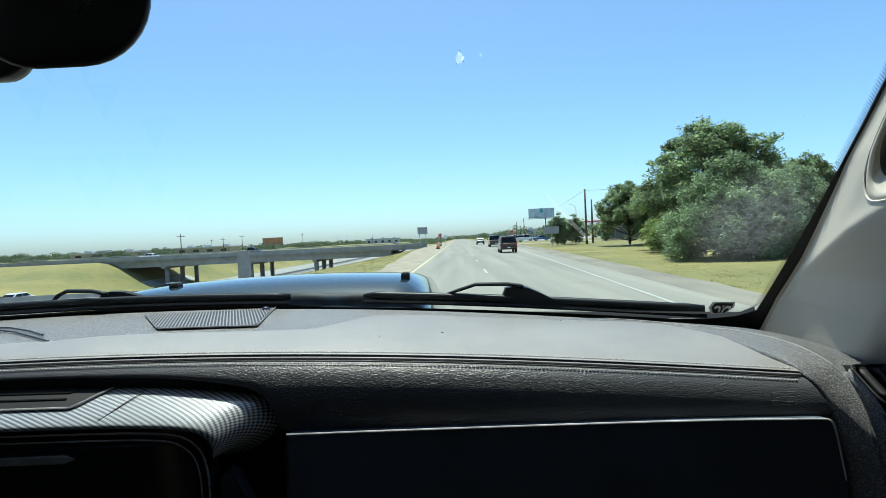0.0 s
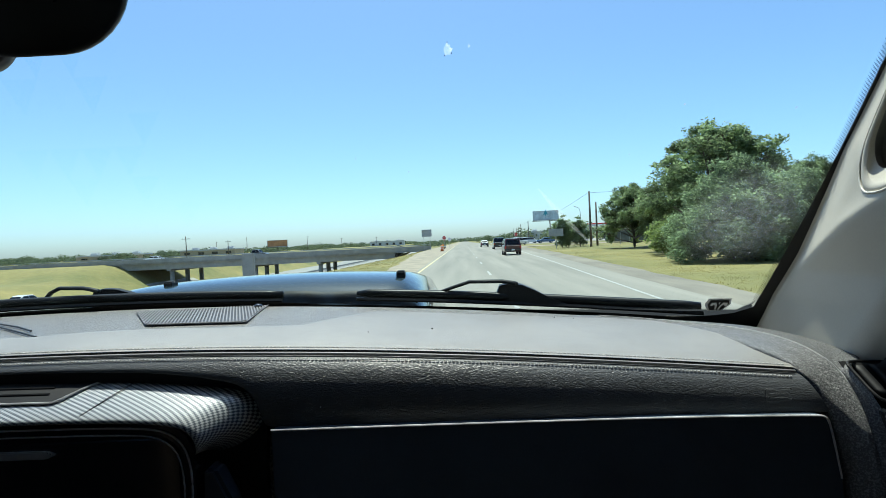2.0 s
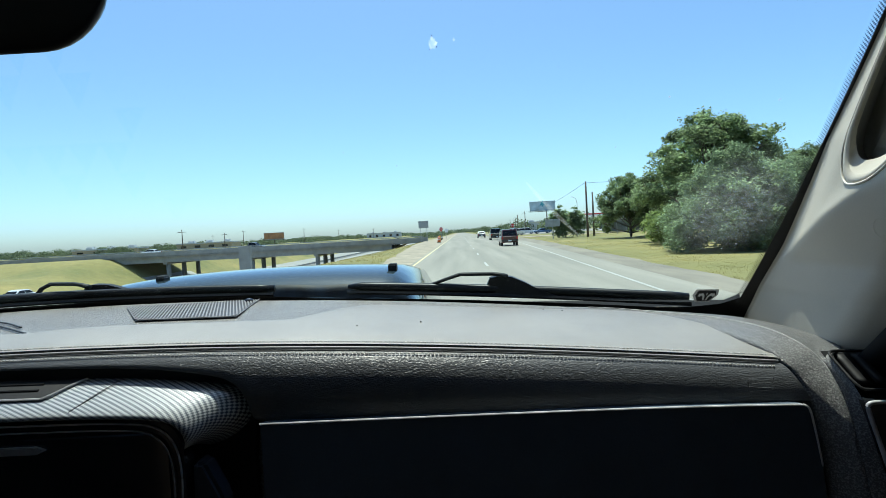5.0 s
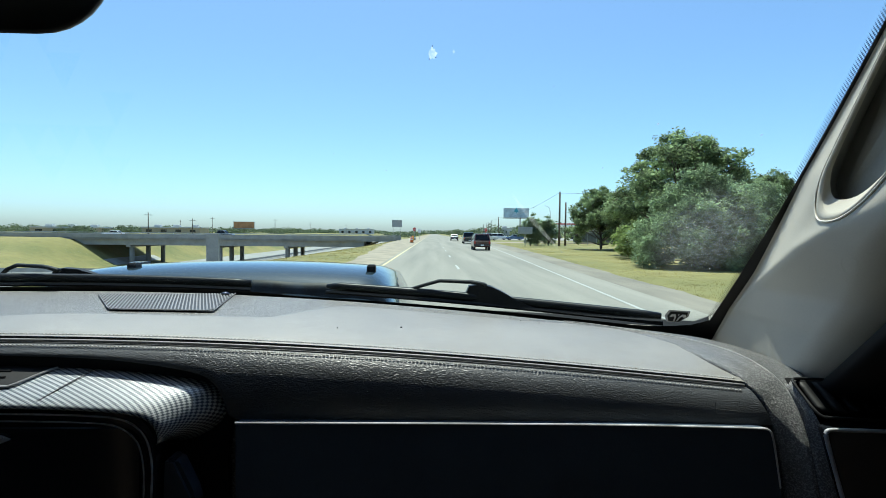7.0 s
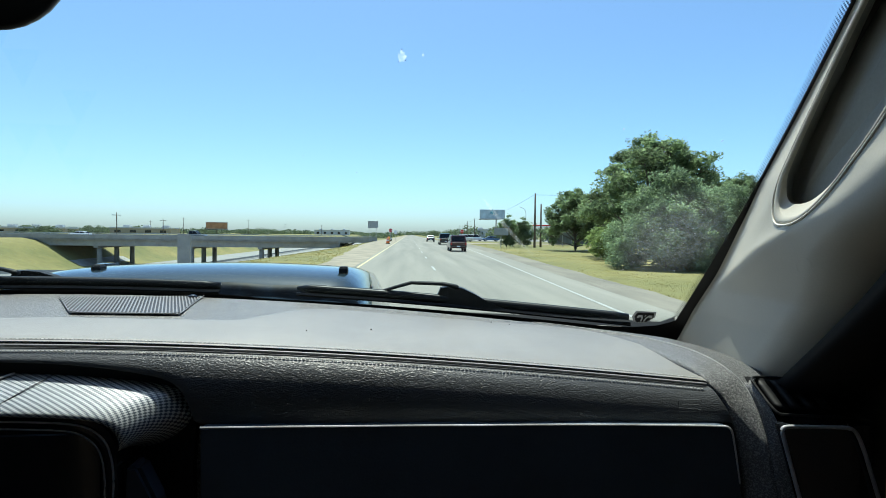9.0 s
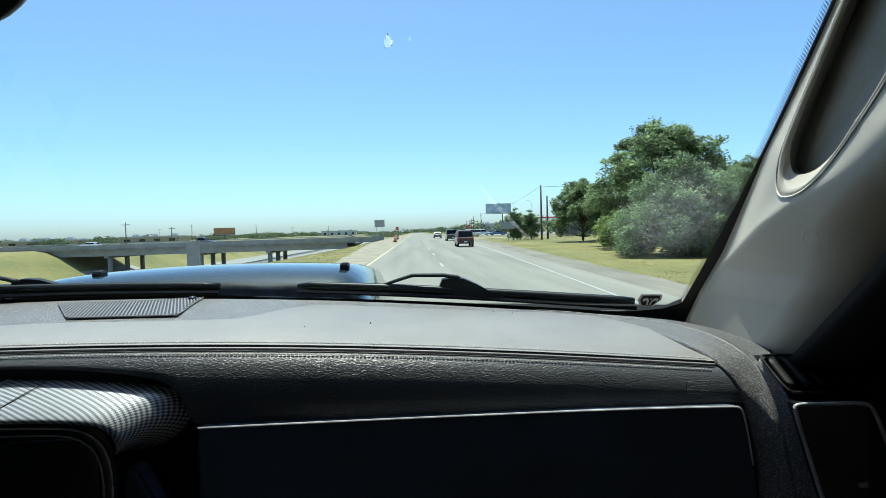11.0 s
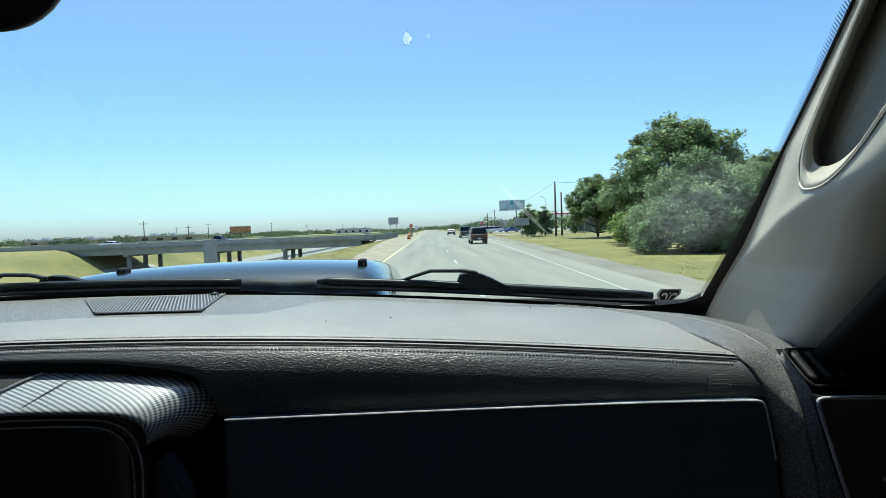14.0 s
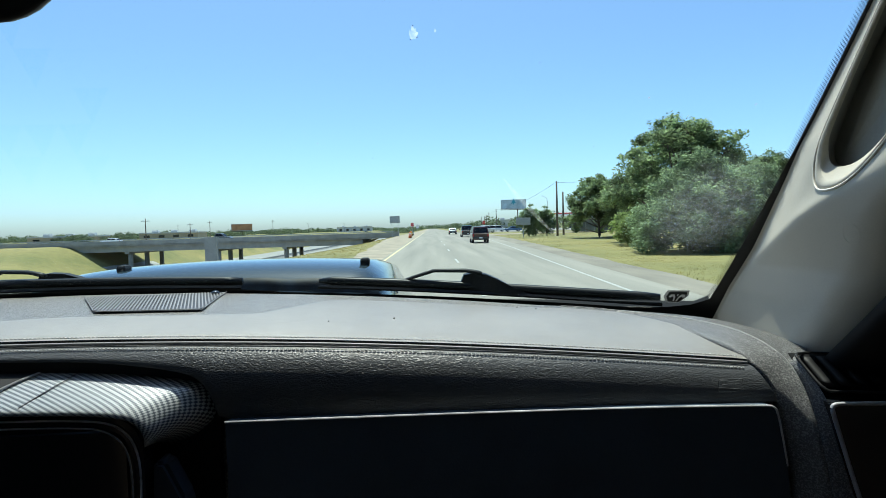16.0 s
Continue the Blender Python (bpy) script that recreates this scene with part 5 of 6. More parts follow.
def trunk_mesh(name, lobes, girth, seed, fork=0.3):
    """A tapered trunk with a limb and twigs to every lobe."""
    rng = random.Random(seed)
    top = max(lobes, key=lambda q: q[2])
    bm = tube([(0, 0, -0.3), (0.02, 0, 0.3), (0.1 * rng.uniform(-1, 1), 0.1 * rng.uniform(-1, 1), top[2] * 0.35), (top[0] * 0.4, top[1] * 0.4, top[2] * 0.7), (top[0], top[1], top[2])], [girth * 1.5, girth, girth * 0.8, girth * 0.5, girth * 0.15], 9)
    for cx, cy, cz, r, _ in lobes:
        start = Vector((0.05 * cx, 0.05 * cy, max(0.3, cz * rng.uniform(fork, fork + 0.15))))
        end = Vector((cx, cy, cz))
        mid = start.lerp(end, 0.5) + Vector((0, 0, -0.15 * r))
        tube([start, mid, end], [girth * 0.45, girth * 0.3, girth * 0.1], 6, bm=bm)
        for _ in range(6):
            d = Vector((rng.gauss(0, 1), rng.gauss(0, 1), rng.gauss(0.3, 1))).normalized()
            tube([end.lerp(mid, 0.3), end + d * r * 0.45, end + d * r * 0.9], [girth * 0.16, girth * 0.1, girth * 0.03], 4, bm=bm)
    return finish(name, bm, "bark", True)


def dome(seed, wide, low, high, count, r0, r1, lean=0.0):
    """Lobes (x, y, z, radius, squash) of a round crown between two heights."""
    rng = random.Random(seed)
    lobes = []
    for k in range(count):
        a = 2.399 * k
        u = (k + 0.5) / count
        z = low + (high - low) * u
        reach = wide * (max(0.0, 1 - u ** 1.6) ** 0.7 + 0.06) * rng.uniform(0.62, 1.0)
        lobes.append((reach * math.cos(a) + lean * u, reach * math.sin(a), z, rng.uniform(r0, r1), 0.8))
    return lobes + [(0, 0, low + (high - low) * 0.35, r1 * 1.1, 0.8), (lean, 0, high - r0 * 0.4, r0, 0.75)]


SPECIES = {
    # name: lobes, leaf count, leaf size, leaf material, girth, clumps in a lobe, spread of a clump, fork
    "great_oak": (dome(2, 5.9, 2.3, 9.4, 26, 1.05, 1.7), 48000, 0.14, "leaf", 0.30, 30, 0.40, 0.3),
    "side_oak": (dome(3, 4.0, 1.3, 6.2, 16, 0.95, 1.4), 30000, 0.14, "leaf", 0.16, 24, 0.40, 0.35),
    "thicket": (dome(4, 3.2, 0.15, 4.6, 26, 0.95, 1.35), 76000, 0.085, "leaf_light", 0.07, 30, 0.40, 0.1),
    "shrub": (dome(6, 1.0, 0.5, 2.0, 8, 0.5, 0.8), 5200, 0.09, "leaf_bright", 0.05, 16, 0.4, 0.1),
    "feathery": ([(0.0, 0.0, 1.3, 1.2, 0.8), (0.7, 0.2, 2.2, 1.0, 0.9), (-0.8, 0, 2.0, 1.0, 0.9), (0.3, -0.3, 3.1, 0.9, 0.9), (-0.4, 0.2, 3.4, 0.8, 1.0), (0.1, 0, 4.2, 0.6, 1.2), (0.9, 0.1, 3.6, 0.5, 1.1)], 6500, 0.12, "leaf_light", 0.07, 16, 0.50, 0.15),
}
LABELS = {"great_oak": "broad dark green oak with a domed crown behind the verge", "side_oak": "smaller dark green oak with a low crown", "thicket": "dense leafy dark green thicket on the grass verge", "shrub": "low light green shrub in the grass", "feathery": "feathery dark green tree beside the utility poles"}
KINDS = {}
for kind, (lobes, count, size, leafing, girth, clumps, fringe, fork) in SPECIES.items():
    seed = len(KINDS) + 2
    t = thing("shrub" if kind in ("shrub", "thicket") else "tree", LABELS[kind], "shrub" if kind in ("shrub", "thicket") else "tree", group="roadside trees")
    crown = new("crown", crown_mesh("crown_" + kind, lobes, count, size, leafing, seed, clumps, fringe))
    crown.parent = t
    trunk = new("trunk", trunk_mesh("trunk_" + kind, lobes, girth, seed, fork))
    trunk.parent = t
    KINDS[kind] = t
random.seed(21)
used = set()
def plant(kind, x, y, scale=1.0, turn=None, wide=1.0):
    m = W(x, y, height(x, y) - 0.05, random.uniform(0, 360) if turn is None else turn) @ Matrix.Diagonal((scale * wide, scale * wide, scale, 1))
    if kind in used:
        ob = copy_thing(KINDS[kind], Matrix())
    else:
        used.add(kind)
        ob = KINDS[kind]
    ob.matrix_basis = m
    return ob


# the wood beside the road ahead
plant("great_oak", 21.2, 45.4, 1.0, 0, 1.12)
plant("great_oak", 31.5, 50.0, 0.72, 140)
plant("side_oak", 19.0, 60.4, 1.0, 0)
plant("side_oak", 22.8, 57.5, 1.1, 90)
plant("thicket", 14.4, 28.6, 1.0, 0)
plant("thicket", 18.6, 30.8, 0.9, 120)
plant("thicket", 22.5, 36.5, 0.85, 200)
plant("thicket", 26.0, 41.0, 0.9, 60)
plant("shrub", 13.4, 27.2, 0.55, 40)
plant("shrub", 14.6, 27.0, 0.6, 100)
plant("shrub", 14.1, 37.2, 1.0, 0)
plant("shrub", 14.9, 39.6, 1.15, 70)
plant("shrub", 26.1, 82.5, 0.55, 20)
plant("feathery", 14.3, 78.3, 1.0, 0)
plant("feathery", 17.0, 78.6, 0.93, 150)
plant("feathery", 15.7, 80.5, 0.8, 240)
# the wood that the road has passed
for x, y, s in ((14, -8, 0.9), (21, -3, 1.0), (24, 10, 0.9), (17, -24, 1.05), (25, -34, 1.0), (17, -46, 0.9), (30, -16, 1.1), (26, -60, 1.0)):
    plant("great_oak", x + 6, y, s)
for x, y, s in ((15, 2, 0.9), (13, -15, 0.8), (14, -35, 0.95), (15, -55, 0.9)):
    plant("thicket", x + 4, y, s)
for x, y, s in ((35, 72, 1.0), (41, 88, 1.0), (48, 78, 1.1)):
    plant("side_oak", x, y, s)
# screened fence in front of the yard beyond the trees
fence = thing("fence", "low grey screened fence behind the grass", "fence", W(23.6, 86.5, 0.35))
for k in range(7):
    part("fence_post", tube([(1.45 * k, 0, -0.4), (1.45 * k, 0, 1.75)], 0.04, 8), "galv", fence)
for k in range(6):
    part("screen_panel", box(1.45 * k + 0.05, 1.45 * k + 1.40, -0.02, 0.02, 0.08, 1.55 + 0.06 * (k % 2), 0.006), "fence_screen", fence)
part("top_rail", tube([(0, 0, 1.70), (8.7, 0, 1.70)], 0.025, 6), "galv", fence)

# far woods along the horizon
rng = random.Random(8)
v, f = [], []
def clump(cx, cy, cz, w, h, n, leafsize):
    for _ in range(n):
        d = Vector((rng.gauss(0, 1), rng.gauss(0, 1), abs(rng.gauss(0, 1)))).normalized()
        k = rng.uniform(0.6, 1.05)
        p = Vector((cx + d[0] * w * k, cy + d[1] * w * k, cz + d[2] * h * k))
        a = Vector((rng.gauss(0, 1), rng.gauss(0, 1), rng.gauss(0, 0.7))).normalized()
        b = a.cross(Vector((rng.gauss(0, 1), rng.gauss(0, 1), rng.gauss(0, 1)))).normalized()
        i = len(v)
        v.extend([tuple(p - a * leafsize), tuple(p + b * leafsize * 0.6), tuple(p + a * leafsize), tuple(p - b * leafsize * 0.6)])
        f.append((i, i + 1, i + 2, i + 3))
for k in range(150):
    x = -520 + 560 * rng.random()
    y = 380 + 260 * rng.random()
    if -110 < x < 14:
        continue
    clump(x, y, height(x, y) - 0.5, rng.uniform(5, 9), rng.uniform(3.5, 6.5), 320, 0.65)
for k in range(160):
    x = -300 + 330 * rng.random()
    y = 720 + 500 * rng.random()
    clump(x, y, height(x, y) - 1, rng.uniform(8, 16), rng.uniform(4, 8), 150, 1.3)
for k in range(170):
    x = 34 + 420 * rng.random() ** 1.5
    y = 215 + 700 * rng.random()
    clump(x, y, height(x, y) - 0.5, rng.uniform(5, 9), rng.uniform(5, 9), 200, 0.8)
for k in range(60):
    x = 50 + 60 * rng.random()
    y = -20 + 110 * rng.random()
    clump(x, y, 0, rng.uniform(3, 5), rng.uniform(5, 8.5), 130, 0.6)
for k in range(44):
    x = -340 + 190 * rng.random()
    y = 190 + 110 * rng.random()
    clump(x, y, 0, rng.uniform(4, 8), rng.uniform(2.0, 4.5), 800, 0.35)
me = bpy.data.meshes.new("far_woods")
me.from_pydata(v, [], f)
me.materials.append(M["leaf_far"])
tagged(new("far_woods", me), "far line of dull green trees along the horizon", "woods", kind="stuff").matrix_basis = ROAD


# ---- bridge of the cross street over the freeway ----
bridge = thing("bridge", "pale concrete bridge with rails over the freeway", "bridge", W(0, 0))
BY0, BY1 = 117.0, 135.0
part("deck", box(-103, -12, BY0, BY1, -0.30, 0.06), "concrete", bridge)
for k in range(5):
    y = BY0 + 1.0 + 4.0 * k
    part("girder", box(-100, -15, y - 0.35, y + 0.35, -1.55, -0.30), "concrete", bridge)
for y in (BY0, BY1 - 0.3):
    part("parapet", box(-112, -8, y, y + 0.3, -0.28, 0.82, 0.03), "concrete", bridge, "concrete parapet of the bridge")
    part("rail", box(-112, -8, y + 0.1, y + 0.2, 1.06, 1.14), "galv", bridge)
    for k in range(42):
        x = -111 + 2.5 * k
        part("rail_post", box(x, x + 0.08, y + 0.1, y + 0.2, 0.82, 1.08), "galv", bridge) if k % 2 == 0 else None
for x in (-66.0, -46.8, -32.0):
    cap = part("pier_cap", box(x - 0.5, x + 0.5, BY0 + 0.8, BY1 - 0.8, -2.0, -1.55, 0.05), "concrete", bridge)
    for y in (BY0 + 2.2, (BY0 + BY1) / 2, BY1 - 2.2):
        part("column", tube([(x, y, -6.4), (x, y, -2.0)], 0.5, 14), "concrete", bridge, smooth=True)
for x0, x1 in ((-79, -67.0), (-13, -24)):
    part("abutment_slope", loft([[(x0, y, -0.45), (x1, y, -5.95)] for y in (BY0 - 1.5, BY1 + 1.5)]), "concrete", bridge)
# ---- barriers, guardrails ----
rail = thing("guardrail", "galvanised guardrail at the intersection corner", "guardrail", W(0, 0))
part("beam", loft([[(-4.2 - 0.02 * y2, y, z) for z, y2 in ((0.42, 0), (0.50, 3), (0.57, 0), (0.64, 3), (0.72, 0))] for y in (112, 122, 134)]), "galv", rail)
for k in range(8):
    part("post", box(-4.35, -4.25, 112 + 3 * k, 112.12 + 3 * k, 0, 0.75), "wood_pole", rail)
part("end_marker", box(-4.5, -3.9, 111.7, 111.76, 0.2, 0.95), "sign_yellow", rail, "yellow and black striped end marker")
median = thing("freeway_barrier", "pale concrete freeway barrier", "barrier", W(0, 0))
prof = ((-0.30, 0), (-0.30, 0.08), (-0.12, 0.33), (-0.08, 0.85), (0.08, 0.85), (0.12, 0.33), (0.30, 0.08), (0.30, 0))
for k in range(30):
    y0, y1 = -60 + 12 * k, -60 + 12 * k + 11.96
    bm = loft([[(-46.5 + px, y, height(-46.5, y) + 0.05 + pz) for px, pz in prof] for y in (y0, (y0 + y1) / 2, y1)], closed=True, caps=True)
    part("barrier_segment", bm, "concrete", median)


# ---- signs ----
def text_mesh(body, size, material, name="lettering"):
    cu = bpy.data.curves.new(name, "FONT")
    cu.body, cu.size, cu.align_x, cu.align_y, cu.extrude = body, size, "CENTER", "CENTER", 0.003
    ob = bpy.data.objects.new(name, cu)
    scene.collection.objects.link(ob)
    dg = bpy.context.evaluated_depsgraph_get()
    me = bpy.data.meshes.new_from_object(ob.evaluated_get(dg))
    bpy.data.objects.remove(ob)
    me.materials.clear()
    me.materials.append(M[material])
    return me


def polygon(n, r, turn):
    return [(r * math.cos(radians(turn + 360 * k / n)), r * math.sin(radians(turn + 360 * k / n))) for k in range(n)]


def warning_sign(m, label):
    s = thing("warning_sign", label, "road sign", m, "stop-ahead signs")
    part("post", box(-0.03, 0.03, 0.0, 0.05, -0.3, 3.0), "galv", s)
    part("panel", slab([(p[0] * 1, p[1] + 3.05) for p in polygon(4, 0.86, 90)], -0.025, -0.005), "black", s)
    part("face", slab([(p[0], p[1] + 3.05) for p in polygon(4, 0.81, 90)], -0.030, -0.026), "sign_yellow", s, "yellow diamond face")
    part("symbol", slab([(p[0], p[1] + 2.86) for p in polygon(8, 0.34, 22.5)], -0.037, -0.031), "sign_red", s, "red octagon symbol")
    part("symbol_rim", slab([(p[0], p[1] + 2.86) for p in polygon(8, 0.375, 22.5)], -0.034, -0.0305), "black", s)
    part("arrow", slab([(-0.06, 3.28), (0.06, 3.28), (0.06, 3.40), (0.22, 3.40), (0.0, 3.62), (-0.22, 3.40), (-0.06, 3.40)], -0.036, -0.031), "black", s, "black arrow symbol")
    return s


warning_sign(W(-9.4, -10, height(-9.4, -10) + 0.1, 4), "yellow diamond stop-ahead sign on a post in the grass")
warning_sign(W(9.3, -11, 0, -3), "yellow diamond stop-ahead sign before the trees")


def stop_sign(m):
    s = thing("stop_sign", "red octagonal stop sign on a steel post", "road sign", m, "stop signs")
    part("post", box(-0.035, 0.035, 0.0, 0.06, -0.3, 3.1), "galv", s)
    part("panel", slab([(p[0], p[1] + 2.6) for p in polygon(8, 0.49, 22.5)], -0.03, -0.005), "sign_white", s)
    part("face", slab([(p[0], p[1] + 2.6) for p in polygon(8, 0.465, 22.5)], -0.036, -0.031), "sign_red", s)
    word = share("lettering", text_mesh("STOP", 0.36, "sign_white"), s, pose(0, -0.041, 2.6, 90, 0, 0))
    part("plaque", box(-0.15, 0.15, -0.02, -0.005, 1.9, 2.02), "sign_red", s)
    return s


stop_sign(W(-4.6, 134))
stop_sign(W(13.5, 137))
flag = thing("guide_sign", "blank grey back of a large sign on two posts", "road sign", W(-7.6, 114, height(-7.6, 114)))
for x in (-0.65, 0.65):
    part("post", box(x - 0.05, x + 0.05, 0, 0.08, -0.3, 4.4), "galv", flag)
part("panel", box(-1.05, 1.05, -0.03, 0.0, 2.9, 4.4, 0.01), "sign_back", flag)
for z in (3.2, 4.1):
    part("stiffener", box(-1.0, 1.0, -0.07, -0.031, z - 0.04, z + 0.04), "galv", flag)
post = thing("direction_sign", "small white sign on a post at the corner", "road sign", W(-3.4, 137))
part("post", box(-0.03, 0.03, 0, 0.05, -0.2, 2.6), "galv", post)
part("panel", box(-0.4, 0.4, -0.03, 0.0, 1.7, 2.6, 0.01), "sign_white", post)
board = thing("roadside_board", "pale grey roadside notice board on a post", "sign", W(12.8, 74.3, 0.1))
part("post", box(-0.05, 0.05, 0, 0.08, -0.3, 2.2), "galv", board)
part("panel", box(-1.0, 1.0, -0.04, 0.0, 1.6, 2.6, 0.01), "sign_back", board)
for z in (1.8, 1.98, 2.16):
    part("text_bar", box(-0.8, 0.8, -0.05, -0.041, z, z + 0.07), "rim_grey", board)
slabsign = thing("concrete_marker", "tall pale concrete marker slab beside the freeway", "marker", W(-34.9, 86, height(-34.9, 86)))
part("slab", box(-0.95, 0.95, -0.3, 0.3, -0.3, 1.3 - height(-34.9, 86), 0.04), "concrete", slabsign)


def yield_sign(m):
    s = thing("yield_sign", "red and white triangular yield sign on a post", "road sign", m)
    tri = [(-0.53, 3.1), (0.53, 3.1), (0.0, 2.18)]
    part("post", box(-0.03, 0.03, 0.0, 0.05, -0.3, 3.0), "galv", s)
    part("panel", slab(tri, -0.03, -0.005), "sign_red", s)
    part("face", slab([(x * 0.55, 2.79 + (z - 2.79) * 0.55) for x, z in tri], -0.036, -0.031), "sign_white", s)
    part("plaque", box(-0.23, 0.23, -0.03, -0.005, 1.75, 2.1), "sign_white", s)
    return s


yield_sign(W(9.5, -150, 0, -6))
first = thing("sign_back", "bare grey back of a square road sign on a post", "road sign", W(-6.5, -168, height(-6.5, -168)), "sign backs")
part("post", box(-0.04, 0.04, 0.0, 0.06, -0.3, 3.4), "wood_pole", first)
part("panel", box(-0.6, 0.6, -0.03, 0.0, 2.1, 3.4, 0.01), "sign_back", first)
part("bracket", box(-0.5, 0.5, 0.06, 0.1, 3.12, 3.2), "galv", first)
copy_thing(first, W(8.6, -198, 0, 4))
copy_thing(first, W(-8.0, -222, height(-8.0, -222)))


def billboard(m, w, h, top, poster, legs, label):
    b = thing("billboard", label, "billboard", m, "billboards")
    part("panel", box(-w / 2, w / 2, -0.3, 0.0, top - h, top, 0.02), "galv", b)
    part("poster", box(-w / 2 + 0.2, w / 2 - 0.2, -0.36, -0.31, top - h + 0.3, top - 0.2), poster, b)
    part("catwalk", box(-w / 2 - 0.3, w / 2 + 0.3, -1.2, -0.3, top - h - 0.35, top - h - 0.15), "wood_pole", b)
    for x in legs:
        part("leg", tube([(x, 0.3, -0.5), (x, 0.3, top - 0.4)], 0.22, 10), "wood_pole", b)
    return b


north = billboard(W(35.0, 226, 0, -4), 10.6, 4.0, 12.5, "poster", (1.7,), "pale grey-blue billboard on steel legs")
part("emblem", slab([(-1.1, 10.7), (0, 12.9), (1.1, 10.7), (0.3, 11.0), (0, 10.1), (-0.3, 11.0)], -0.42, -0.37), "teal", north)
billboard(W(-114, 327, 0, 14), 12, 4.2, 7.4, "poster_orange", (0,), "orange-brown billboard on one leg")
billboard(W(-330, 260, 0, 40), 10, 4, 9, "poster", (-2, 2), "far pale billboard on two legs")


# ---- utility poles and wires ----
def pole(m, tall, label="weathered wooden utility pole with crossarm", arm=True):
    p = thing("utility_pole", label, "utility pole", m, "utility poles")
    part("shaft", tube([(0, 0, -0.5), (0, 0, tall)], [0.17, 0.11], 10), "wood_pole", p, smooth=True)
    if arm:
        part("crossarm", box(-1.2, 1.2, -0.06, 0.06, tall - 0.9, tall - 0.75), "wood_pole", p)
        for x in (-1.1, -0.5, 0.5, 1.1):
            part("insulator", tube([(x, 0, tall - 0.75), (x, 0, tall - 0.55)], [0.05, 0.03], 6), "sign_white", p)
    return p


pole(W(17.8, 75.4, 0.1), 7.6, arm=False, label="tall bare wooden utility pole by the verge")
pole(W(19.9, 80.4, 0.1), 6.4, arm=False, label="bare wooden utility pole by the verge")
for k, (x, y, h) in enumerate(((24.4, 200, 7.9), (26, 240, 7.8), (28, 270, 7.4), (30, 300, 7.4), (33, 350, 8), (-88, 168, 7.2), (-101, 228, 6.8), (-118, 290, 9), (-105, 360, 10), (-118, 520, 10), (-240, 240, 11), (-200, 430, 10), (-90, 560, 10))):
    pole(W(x, y, height(x, y), 20 if x < 0 else 75), h)
wires = thing("overhead_wire", "thin black overhead wires between poles", "wire", W(0, 0))
def wire(a, b, sag):
    a, b = Vector(a), Vector(b)
    return tube([a.lerp(b, k / 12) - Vector((0, 0, sag * 4 * (k / 12) * (1 - k / 12))) for k in range(13)], 0.018, 5)
for a, b, s in (((17.8, 75.4, 7.6), (24.4, 200, 7.8), 1.2), ((24.4, 200, 7.8), (26, 240, 7.7), 0.5), ((26, 240, 7.7), (28, 270, 7.3), 0.8), ((17.8, 75.4, 7.5), (36, 46, 7.0), 0.5)):
    part("wire", wire(a, b, s), "black", wires)
lamp = thing("street_lamp", "tall galvanised street lamp at the forecourt", "street lamp", W(42, 192))
part("mast", tube([(0, 0, 0), (0, 0, 9.5), (-0.4, 0, 11.2), (-1.6, 0, 11.8)], [0.12, 0.09, 0.07, 0.05], 8), "galv", lamp)
part("head", box(-2.2, -1.5, -0.15, 0.15, 11.72, 11.9, 0.04), "galv", lamp)


